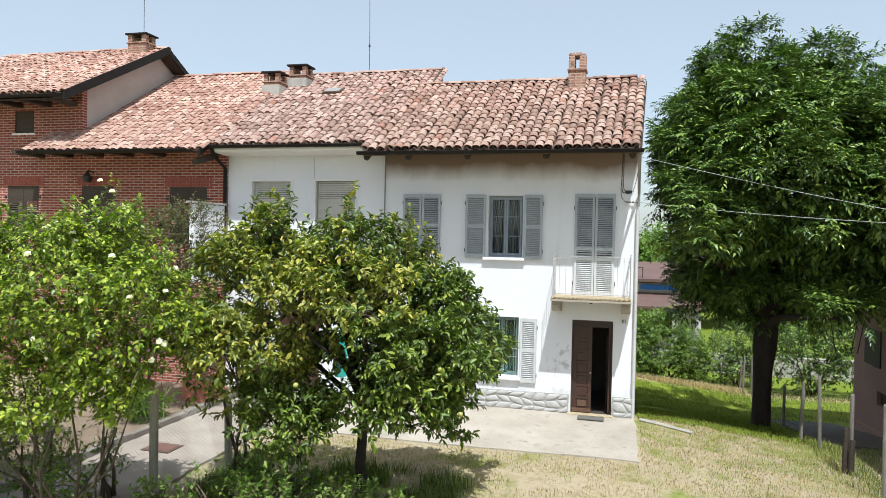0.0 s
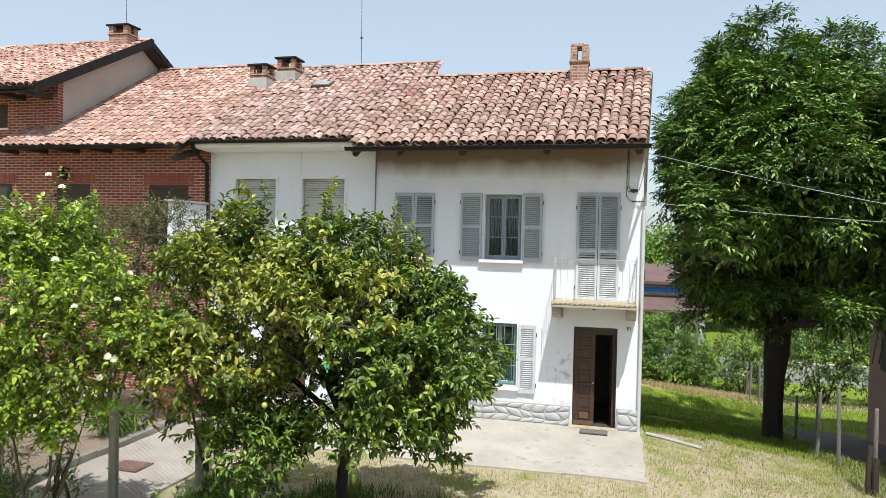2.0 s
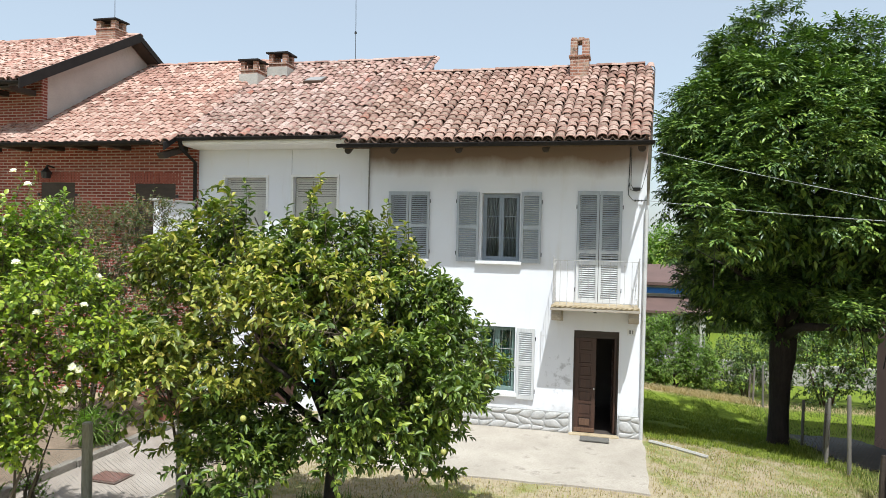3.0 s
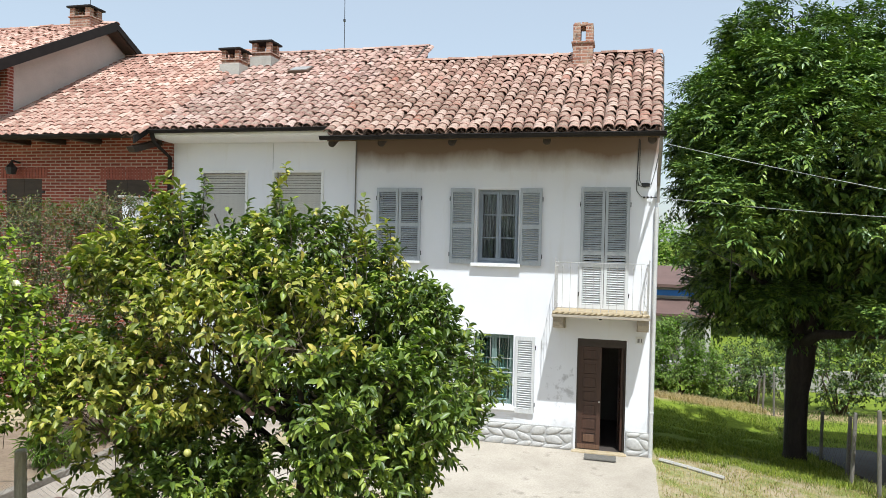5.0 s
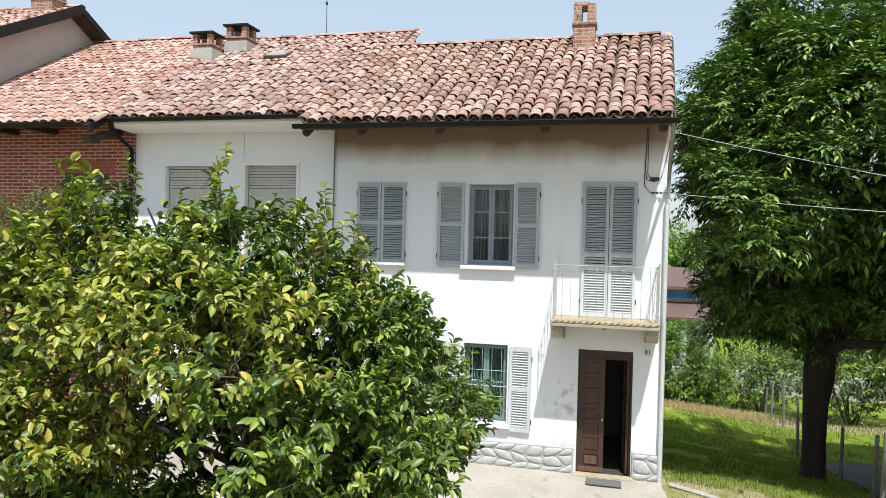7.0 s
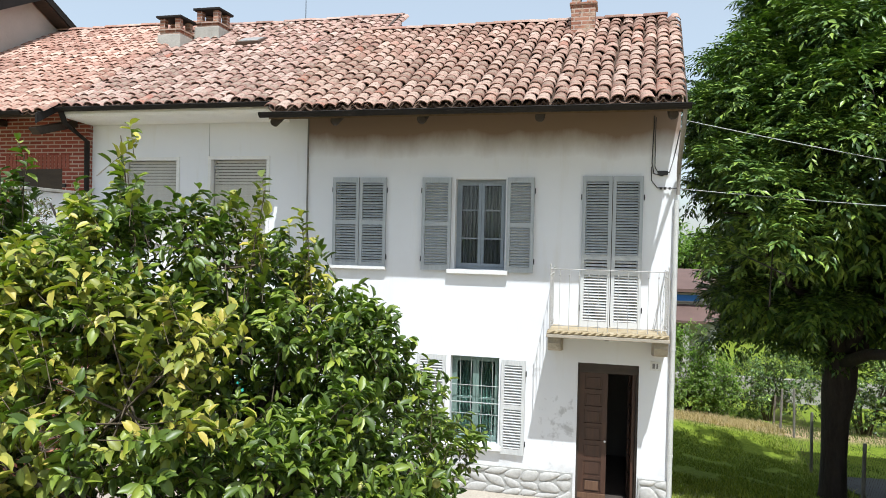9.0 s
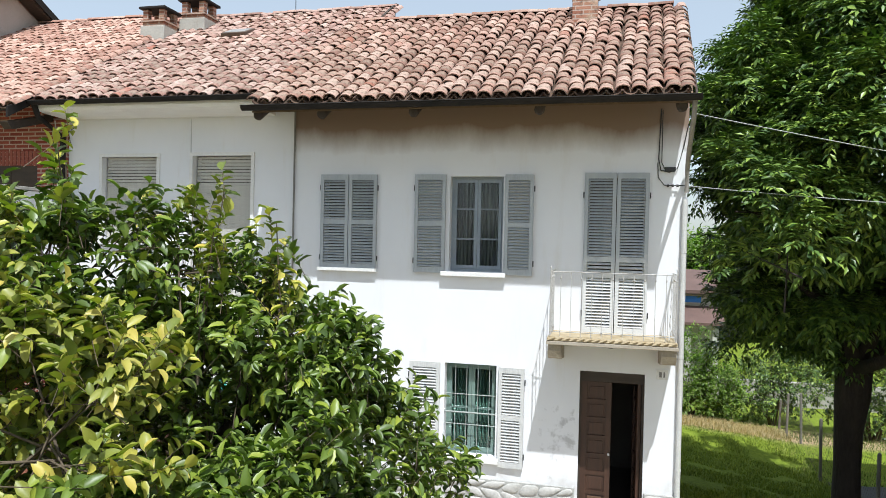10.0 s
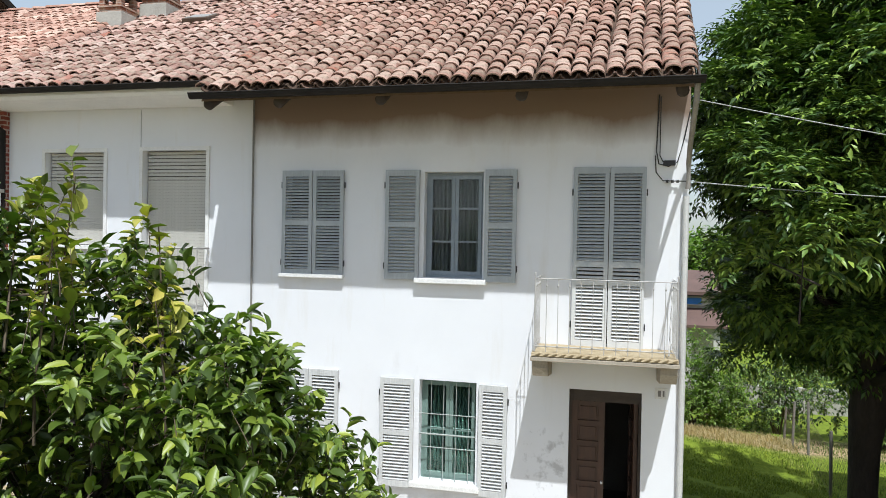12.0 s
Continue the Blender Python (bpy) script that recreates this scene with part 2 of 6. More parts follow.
# pan tiles: dirt and moss, with gap shade also put into the dark colour
TILE_PAN = terracotta("dirty_shaded_pan_tile", [(0.0, (0.07, 0.045, 0.035)), (0.6, (0.12, 0.08, 0.06)), (1.0, (0.17, 0.11, 0.085))], (0.06, 0.058, 0.04))
GABLE = plain("grey_render", (0.40, 0.355, 0.32), (0.50, 0.45, 0.405), 1.5, 0.9)
SHUTTER = plain("grey_painted_wood", (0.35, 0.375, 0.40), (0.43, 0.455, 0.47), 5.0, 0.6, bump_s=0.15, stretch=(1, 1, 0.15))
def sun_painted_shutter():
    """Grey paint of the tall shutters, lower half mottled paler as painted-in sunlight."""
    m, nt, b = nodes_of("tall_shutter_painted_sun", 0.65)
    geo = nt.nodes.new("ShaderNodeNewGeometry")
    sep = nt.nodes.new("ShaderNodeSeparateXYZ")
    nt.links.new(geo.outputs["Position"], sep.inputs[0])
    mr = nt.nodes.new("ShaderNodeMapRange")
    for k, v in (("From Min", 3.1), ("From Max", 3.8), ("To Min", 0.75), ("To Max", 0.0)):
        mr.inputs[k].default_value = v
    nt.links.new(sep.outputs["Z"], mr.inputs["Value"])
    sun_fleck = nt.nodes.new("ShaderNodeMath")
    nt.links.new(mr.outputs[0], sun_fleck.inputs[0])
    nt.links.new(noise_of(nt, 9.0, 6.0, 0.7), sun_fleck.inputs[1])
    paint = ramp(nt, noise_of(nt, 5.0, stretch=(1, 1, 0.15)), [(0.3, (0.35, 0.375, 0.40)), (0.7, (0.43, 0.455, 0.47))])
    col = mix(nt, ramp(nt, sun_fleck.outputs[0], [(0.62, (0, 0, 0)), (0.95, (0.9, 0.9, 0.9))]), paint, (0.62, 0.62, 0.61))
    nt.links.new(col, b.inputs["Base Color"])
    return m


SHUTTER_TALL = sun_painted_shutter()
SHUTTER_PALE = plain("bleached_grey_paint", (0.47, 0.475, 0.47), (0.60, 0.60, 0.59), 5.0, 0.7, bump_s=0.15, stretch=(1, 1, 0.15))
FRAME_GREY = plain("window_frame_paint", (0.20, 0.235, 0.27), (0.28, 0.315, 0.35), 5.0, 0.55, bump_s=0.1)
DOOR_WOOD = plain("brown_door_wood", (0.030, 0.014, 0.009), (0.075, 0.034, 0.020), 4.0, 0.5, bump_s=0.3, fine=40.0, stretch=(6, 6, 0.4))
DARK_WOOD = plain("dark_wood", (0.03, 0.022, 0.016), (0.06, 0.042, 0.03), 4.0, 0.75, stretch=(1, 4, 4))
EAVE_WOOD = plain("eave_boards", (0.15, 0.10, 0.065), (0.24, 0.165, 0.11), 4.0, 0.85, stretch=(3, 0.6, 3))
BLIND = plain("beige_blind", (0.44, 0.425, 0.38), (0.52, 0.50, 0.45), 4.0, 0.55, bump_s=0.05)
MARBLE = plain("pale_stone", (0.70, 0.69, 0.67), (0.80, 0.79, 0.77), 8.0, 0.6)
SLAB_STONE = plain("yellowed_stone", (0.30, 0.22, 0.11), (0.50, 0.42, 0.29), 5.0, 0.8, bump_s=0.3)
GREY_STONE = plain("grey_stone", (0.37, 0.36, 0.34), (0.50, 0.485, 0.46), 6.0, 0.85, bump_s=0.5, bump_d=0.012, fine=25)
MORTAR = plain("grey_mortar", (0.33, 0.325, 0.31), (0.43, 0.425, 0.405), 8.0, 0.95, bump_s=0.4)
CONCRETE = paving()
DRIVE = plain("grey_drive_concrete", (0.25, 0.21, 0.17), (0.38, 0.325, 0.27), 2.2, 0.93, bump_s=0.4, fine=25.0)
CONCRETE_OLD = plain("old_concrete", (0.30, 0.285, 0.255), (0.44, 0.42, 0.38), 3.0, 0.92, bump_s=0.4, fine=30.0)
ASPHALT = plain("asphalt", (0.045, 0.045, 0.047), (0.065, 0.065, 0.065), 2.0, 0.9, fine=90)
GUTTER = plain("brown_gutter_metal", (0.014, 0.012, 0.011), (0.026, 0.022, 0.02), 5.0, 0.75, metal=0.0, bump_s=0.05, spec=0.2)
PIPE = plain("pale_zinc_pipe", (0.50, 0.50, 0.49), (0.62, 0.61, 0.59), 5.0, 0.5, bump_s=0.05)
IRON = plain("pale_painted_iron", (0.36, 0.35, 0.33), (0.48, 0.46, 0.44), 9.0, 0.55, bump_s=0.05)
DARK_IRON = plain("dark_iron", (0.03, 0.03, 0.032), (0.05, 0.05, 0.05), 9.0, 0.5, metal=0.5)
WIRE = plain("galvanised_wire", (0.35, 0.35, 0.34), (0.48, 0.48, 0.46), 9.0, 0.5, metal=0.7)
RUST = plain("rusted_iron", (0.07, 0.05, 0.04), (0.13, 0.085, 0.06), 9.0, 0.85)
CABLE = plain("grey_cable", (0.28, 0.29, 0.29), (0.40, 0.40, 0.39), 9.0, 0.6)
BLACK_CABLE = plain("black_cable", (0.02, 0.02, 0.02), (0.04, 0.04, 0.04), 9.0, 0.6)
BARK = plain("grey_bark", (0.02, 0.015, 0.012), (0.05, 0.037, 0.03), 6.0, 0.95, bump_s=0.9, bump_d=0.03, fine=22, stretch=(1, 1, 0.25))
TWIG = plain("brown_twig", (0.075, 0.055, 0.035), (0.13, 0.10, 0.065), 9.0, 0.9)
CURTAIN = plain("grey_curtain", (0.10, 0.10, 0.115), (0.34, 0.335, 0.355), 3.0, 0.9, stretch=(6, 6, 0.3))
CURTAIN_GREEN = plain("green_curtain", (0.07, 0.14, 0.115), (0.085, 0.165, 0.135), 3.0, 0.85, stretch=(5, 5, 0.3))
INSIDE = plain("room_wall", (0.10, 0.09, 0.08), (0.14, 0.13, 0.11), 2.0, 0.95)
TEAL = plain("teal_plastic", (0.03, 0.33, 0.28), (0.05, 0.42, 0.36), 4.0, 0.4)
SOIL = plain("dry_soil", (0.16, 0.115, 0.075), (0.26, 0.195, 0.135), 3.0, 0.98, bump_s=0.8, bump_d=0.03, fine=20)
POT = plain("terracotta_pot", (0.36, 0.13, 0.075), (0.46, 0.19, 0.12), 5.0, 0.85)
POST = plain("weathered_post", (0.30, 0.265, 0.21), (0.50, 0.455, 0.375), 5.0, 0.95, bump_s=0.6, bump_d=0.01, fine=30, stretch=(2, 2, 0.4))
PINK_WALL = plain("pink_render", (0.27, 0.155, 0.13), (0.34, 0.20, 0.17), 1.2, 0.9)
FAR_WHITE = plain("far_pale_wall", (0.40, 0.38, 0.34), (0.50, 0.48, 0.44), 0.6, 0.9)
FAR_ROOF = plain("far_brown_roof", (0.10, 0.062, 0.052), (0.15, 0.09, 0.075), 1.0, 0.9)
BLUE = plain("blue_sign", (0.03, 0.16, 0.50), (0.04, 0.20, 0.58), 1.0, 0.5)
NUMBER = plain("enamel_bars", (0.16, 0.15, 0.14), (0.2, 0.19, 0.18), 9.0, 0.6)
GREY_PATCH = plain("worn_plaster", (0.40, 0.40, 0.41), (0.58, 0.58, 0.58), 14, 0.95)
LAWN = ground_material()
GLASS = glass_material()
LEAF_MAIN = foliage("glossy_leaf", [(0.0, (0.042, 0.07, 0.012)), (0.5, (0.10, 0.152, 0.023)), (0.85, (0.19, 0.245, 0.032)), (1.0, (0.27, 0.305, 0.04))], 0.42, 0.10)
LEAF_PALE = foliage("yellowing_leaf", [(0.0, (0.07, 0.10, 0.018)), (0.35, (0.18, 0.205, 0.033)), (0.75, (0.33, 0.32, 0.055)), (1.0, (0.47, 0.375, 0.08))], 0.45, 0.14)
LEAF_TREE = foliage("tree_leaf", [(0.0, (0.03, 0.066, 0.016)), (0.5, (0.09, 0.16, 0.03)), (1.0, (0.26, 0.355, 0.06))], 0.4, 0.03)
LEAF_ROSE = foliage("rose_leaf", [(0.0, (0.07, 0.115, 0.012)), (0.5, (0.19, 0.265, 0.02)), (1.0, (0.38, 0.42, 0.04))], 0.42, 0.13)
LEAF_SHRUB = foliage("olive_shrub_leaf", [(0.0, (0.06, 0.085, 0.03)), (0.6, (0.12, 0.13, 0.05)), (1.0, (0.24, 0.11, 0.07))], 0.5, 0.25)
LEAF_HEDGE = foliage("hedge_leaf", [(0.0, (0.09, 0.145, 0.025)), (1.0, (0.21, 0.28, 0.055))], 0.5, 0.3)
GRASS_DRY = foliage("dry_grass", [(0.0, (0.20, 0.18, 0.08)), (0.5, (0.35, 0.295, 0.165)), (1.0, (0.46, 0.395, 0.25))], 0.8, 0.3, (0.4, 0.35, 0.15))
GRASS_GREEN = foliage("green_grass", [(0.0, (0.06, 0.10, 0.016)), (0.7, (0.13, 0.18, 0.03)), (1.0, (0.28, 0.26, 0.08))], 0.7, 0.15)
GRASS_MIX = foliage("mixed_grass", [(0.0, (0.13, 0.15, 0.035)), (0.6, (0.25, 0.255, 0.075)), (1.0, (0.42, 0.36, 0.15))], 0.75, 0.25)
GRASS_LUSH = foliage("lush_grass", [(0.0, (0.09, 0.135, 0.010)), (0.7, (0.19, 0.245, 0.013)), (1.0, (0.32, 0.33, 0.035))], 0.75, 0.05)
PETAL = foliage("white_petal", [(0.0, (0.72, 0.70, 0.60)), (1.0, (0.85, 0.84, 0.78))], 0.6, 0.3, (0.5, 0.5, 0.45))


# ---- building helpers ----
def link_mesh(name, me, material, parent=None, label=""):
    if material is not None:
        me.materials.append(material)
    ob = new(name, me)
    if parent is not None:
        ob.parent = parent
        top = parent
        base = Vector((0, 0, 0))
        while top is not None:
            if top.type == "EMPTY":
                base = Vector(top.location)
            top = top.parent
        if parent.type == "EMPTY":
            ob.matrix_parent_inverse = Matrix.Translation(-base)
    if label:
        ob["label"] = label
    return ob


def part(name, bm, material, parent=None, label="", smooth=False):
    """One bmesh as one mesh object under a thing or under a part."""
    me = bpy.data.meshes.new(name)
    bmesh.ops.recalc_face_normals(bm, faces=bm.faces)
    bm.to_mesh(me)
    bm.free()
    if smooth:
        for p in me.polygons:
            p.use_smooth = True
    return link_mesh(name, me, material, parent, label)


def raw(name, verts, faces, material, parent=None, label="", smooth=True):
    me = bpy.data.meshes.new(name)
    me.from_pydata(verts, [], faces)
    if smooth:
        me.polygons.foreach_set("use_smooth", [True] * len(me.polygons))
    return link_mesh(name, me, material, parent, label)


def piece(name, me, m, parent, base):
    """An object of its own on shared mesh data, in world place m."""
    ob = new(name, me)
    ob.parent = parent
    ob.matrix_parent_inverse = Matrix.Translation(-Vector(base)) if parent.type == "EMPTY" else Matrix.Identity(4)
    ob.matrix_basis = m
    return ob


def thing(name, base, label, category, group="", kind=""):
    ob = new(name)
    ob.empty_display_size = 0.2
    ob.location = base
    return tagged(ob, label, category, group, kind)


def box(bm, x0, x1, y0, y1, z0, z1, bevel=0.0, m=None):
    vs = [bm.verts.new((x, y, z)) for x in (x0, x1) for y in (y0, y1) for z in (z0, z1)]
    fs = [(0, 1, 3, 2), (4, 6, 7, 5), (0, 4, 5, 1), (2, 3, 7, 6), (0, 2, 6, 4), (1, 5, 7, 3)]
    made = [bm.faces.new([vs[i] for i in f]) for f in fs]
    if bevel:
        edges = list({e for f in made for e in f.edges})
        r = bmesh.ops.bevel(bm, geom=edges, offset=bevel, segments=2, affect="EDGES", profile=0.5)
        vs = list({v for f in r["faces"] for v in f.verts} | {v for v in vs if v.is_valid})
    if m is not None:
        bmesh.ops.transform(bm, matrix=m, verts=[v for v in vs if v.is_valid])
    return bm


def boxed(*a, **k):
    return box(bmesh.new(), *a, **k)


def tube(bm, pts, radii, seg=8, caps=True):
    """A tapered tube through points."""
    pts = [Vector(p) for p in pts]
    if isinstance(radii, (int, float)):
        radii = [radii] * len(pts)
    rings = []
    for i, p in enumerate(pts):
        d = (pts[min(i + 1, len(pts) - 1)] - pts[max(i - 1, 0)]).normalized()
        a = d.cross(Vector((0, 0, 1)) if abs(d.z) < 0.9 else Vector((1, 0, 0))).normalized()
        b = d.cross(a)
        rings.append([bm.verts.new(p + radii[i] * (math.cos(t) * a + math.sin(t) * b)) for t in [2 * math.pi * k / seg for k in range(seg)]])
    for r, s in zip(rings, rings[1:]):
        for k in range(seg):
            bm.faces.new((r[k], r[(k + 1) % seg], s[(k + 1) % seg], s[k]))
    if caps:
        bm.faces.new(rings[0][::-1])
        bm.faces.new(rings[-1])
    return bm


def tubed(pts, radii, seg=8):
    return tube(bmesh.new(), pts, radii, seg)


def wall_with_openings(x0, x1, z0, z1, holes, y0, y1):
    """An upright wall between y0 (front) and y1 with rectangular openings (x0, x1, z0, z1) that go through it."""
    xs = sorted({x0, x1, *[v for h in holes for v in h[:2]]})
    zs = sorted({z0, z1, *[v for h in holes for v in h[2:]]})
    bm = bmesh.new()
    cache = {}

    def v(i, j, y):
        if (i, j, y) not in cache:
            cache[i, j, y] = bm.verts.new((xs[i], y, zs[j]))
        return cache[i, j, y]

    def solid(i, j):
        if not (0 <= i < len(xs) - 1 and 0 <= j < len(zs) - 1):
            return False
        x, z = (xs[i] + xs[i + 1]) / 2, (zs[j] + zs[j + 1]) / 2
        return not any(h[0] < x < h[1] and h[2] < z < h[3] for h in holes)

    for i in range(len(xs) - 1):
        for j in range(len(zs) - 1):
            if not solid(i, j):
                continue
            bm.faces.new((v(i, j, y0), v(i + 1, j, y0), v(i + 1, j + 1, y0), v(i, j + 1, y0)))
            bm.faces.new((v(i, j + 1, y1), v(i + 1, j + 1, y1), v(i + 1, j, y1), v(i, j, y1)))
            for di, dj, a, b in ((-1, 0, (i, j), (i, j + 1)), (1, 0, (i + 1, j + 1), (i + 1, j)), (0, -1, (i + 1, j), (i, j)), (0, 1, (i, j + 1), (i + 1, j + 1))):
                if not solid(i + di, j + dj):
                    bm.faces.new((v(*a, y0), v(*b, y0), v(*b, y1), v(*a, y1)))
    return bm


def prism_x(profile, x0, x1):
    """A solid from a (y, z) outline, run along x."""
    bm = bmesh.new()
    a = [bm.verts.new((x0, y, z)) for y, z in profile]
    b = [bm.verts.new((x1, y, z)) for y, z in profile]
    n = len(profile)
    bm.faces.new(a)
    bm.faces.new(b[::-1])
    for k in range(n):
        bm.faces.new((a[k], b[k], b[(k + 1) % n], a[(k + 1) % n]))
    return bm


def ground_z(x, y):
    """The lie of the land: level before the houses, falling gently behind them and towards the lane."""
    def ease(v, a, b):
        t = min(1, max(0, (v - a) / (b - a)))
        return t * t * (3 - 2 * t)
    fall = float(np.interp(y, (0.0, 1.3, 4.0, 8.0, 9.7, 11.2, 15.0, 42.0), (0.0, -0.22, -0.66, -1.33, -1.49, -1.28, -1.8, -3.09)))
    z = fall - 0.09 * max(0.0, min(x - 0.3, 3.8)) * ease(y, -6.0, -1.0)
    if y > 60:
        z += 8.0 * ease(y, 60, 260)
    return z + 0.025 * noise.noise(Vector((x * 0.6, y * 0.6, 0)))


# ---- ground, paving, lane ----
def spaced(lo, hi, step, far):
    near = list(np.arange(lo, hi + 1e-6, step))
    out, d = [], 1.0
    while d < far:
        out.append(d)
        d *= 1.45
    return [lo - v for v in reversed(out)] + near + [hi + v for v in out]


gx, gy = spaced(-22, 10, 0.4, 900), spaced(-20, 24, 0.4, 900)
raw("ground", [(x, y, ground_z(x, y)) for y in gy for x in gx],
    [(j * len(gx) + i, j * len(gx) + i + 1, (j + 1) * len(gx) + i + 1, (j + 1) * len(gx) + i) for j in range(len(gy) - 1) for i in range(len(gx) - 1)], LAWN)
tagged(bpy.data.objects["ground"], "dry trampled lawn with straw-coloured and green patches", "ground", kind="structure")


def sheet(name, x0, x1, y0, y1, lift, material, label, category, wave=0.05):
    """A thin paving slab with a slightly uneven outline that follows the ground."""
    rng = random.Random(name)
    bm = bmesh.new()
    nx, ny = max(2, round((x1 - x0) / 0.3)), max(2, round((y1 - y0) / 0.3))
    grid = []
    for j in range(ny + 1):
        row = []
        for i in range(nx + 1):
            x, y = x0 + (x1 - x0) * i / nx, y0 + (y1 - y0) * j / ny
            if i in (0, nx):
                x += rng.uniform(-wave, wave)
            if j in (0, ny):
                y += rng.uniform(-wave, wave)
            row.append(bm.verts.new((x, y, ground_z(x, y) + lift)))
        grid.append(row)
    for j in range(ny):
        for i in range(nx):
            bm.faces.new((grid[j][i], grid[j][i + 1], grid[j + 1][i + 1], grid[j + 1][i]))
    ring = grid[0] + [r[-1] for r in grid[1:]] + grid[-1][-2::-1] + [r[0] for r in grid[-2:0:-1]]
    low = [bm.verts.new((v.co.x, v.co.y, v.co.z - lift - 0.1)) for v in ring]
    for k in range(len(ring)):
        q = (k + 1) % len(ring)
        bm.faces.new((low[k], low[q], ring[q], ring[k]))
    return tagged(part(name, bm, material), label, category, kind="structure")


sheet("pavement", -6.4, -0.05, -3.02, 0.02, 0.03, CONCRETE, "pale cracked concrete apron before the house door", "pavement", 0.022)
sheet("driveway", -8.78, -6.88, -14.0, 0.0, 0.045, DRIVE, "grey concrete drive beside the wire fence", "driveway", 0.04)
sheet("road", 4.0, 5.98, 1.25, 8.0, 0.05, ASPHALT, "grey asphalt yard in the shade of the tree", "road", 0.05)
bed = sheet("garden_bed", -11.6, -8.93, -12.0, -0.5, 0.10, SOIL, "dry earth flower bed along the drive", "flower bed", 0.04)
kerb = bmesh.new()
for k in range(14):
    y = -12.0 + k * 0.82
    box(kerb, -8.92, -8.785, y, y + 0.8, -0.05, 0.15 + 0.01 * (k % 3), 0.015)
tagged(part("kerb", kerb, plain("dirty_kerb_stone", (0.16, 0.14, 0.115), (0.27, 0.24, 0.2), 4.0, 0.95, bump_s=0.5, fine=25.0)), "low weathered concrete edging along the flower bed", "kerb", kind="structure")
cover = thing("manhole_cover", (-8.0, -4.85, 0.04), "rusty iron inspection cover set in the drive", "manhole cover")
part("frame", boxed(-8.27, -7.73, -5.07, -4.63, 0.0, 0.058, 0.004), RUST, cover)
part("lid", boxed(-8.23, -7.77, -5.03, -4.67, 0.0, 0.066, 0.004), plain("red_rust", (0.12, 0.06, 0.045), (0.19, 0.095, 0.07), 9, 0.9, bump_s=0.6), cover, "red rusted lid")
strip = bmesh.new()
tube(strip, [(x, y, ground_z(x, y) + 0.03) for x, y in ((0.06, -0.12), (0.5, -0.36), (1.05, -0.6))], 0.035, 6)
tagged(part("drain_pipe", strip, CONCRETE_OLD), "grey rainwater pipe lying on the grass beside the house", "pipe")
mat_bm = boxed(-1.22, -0.68, -0.52, -0.26, ground_z(-1, -0.4) + 0.045, ground_z(-1, -0.4) + 0.075, 0.008)
tagged(part("doormat", mat_bm, plain("worn_mat", (0.10, 0.095, 0.085), (0.16, 0.15, 0.13), 20, 0.98, bump_s=0.8)), "worn grey doormat on the concrete before the door", "doormat")


# ---- roofs ----
def tile_mesh(name, material, flip=False, length=0.36, wide=0.096, narrow=0.074, high=0.068, thick=0.014, seg=6):
    """A hand-made half-round clay tile; its wide end lies at y = 0."""
    vs, fs = [], []
    for y, r, h in ((0, wide, high), (length, narrow, high * 0.8)):
        for t in (0.0, thick):
            for k in range(seg + 1):
                a = math.pi * k / seg
                vs.append(((r - t) * math.cos(a), y, (h - t) * math.sin(a) * (-1 if flip else 1)))
    n = seg + 1
    for k in range(seg):
        fs += [(k, k + 1, 2 * n + k + 1, 2 * n + k), (n + k, 3 * n + k, 3 * n + k + 1, n + k + 1), (k, n + k, n + k + 1, k + 1), (2 * n + k, 2 * n + k + 1, 3 * n + k + 1, 3 * n + k)]
    fs += [(0, 2 * n, 3 * n, n), (seg, n + seg, 3 * n + seg, 2 * n + seg)]
    me = bpy.data.meshes.new(name)
    me.from_pydata(vs, [], fs)
    me.polygons.foreach_set("use_smooth", [True] * len(fs))
    me.materials.append(material)
    me.set_sharp_from_angle(angle=radians(50))
    return me


def joined_tiles(name, me, places, material, parent, label):
    base_v = np.array([v.co for v in me.vertices])
    base_f = [tuple(p.vertices) for p in me.polygons]
    vs, fs = [], []
    for m in places:
        off = len(vs)
        a = np.array(m.to_3x3())
        vs += (base_v @ a.T + np.array(m.translation)).tolist()
        fs += [tuple(i + off for i in f) for f in base_f]
    ob = raw(name, vs, fs, material, parent, label)
    ob.data.set_sharp_from_angle(angle=radians(50))
    return tagged(ob, kind="stuff")


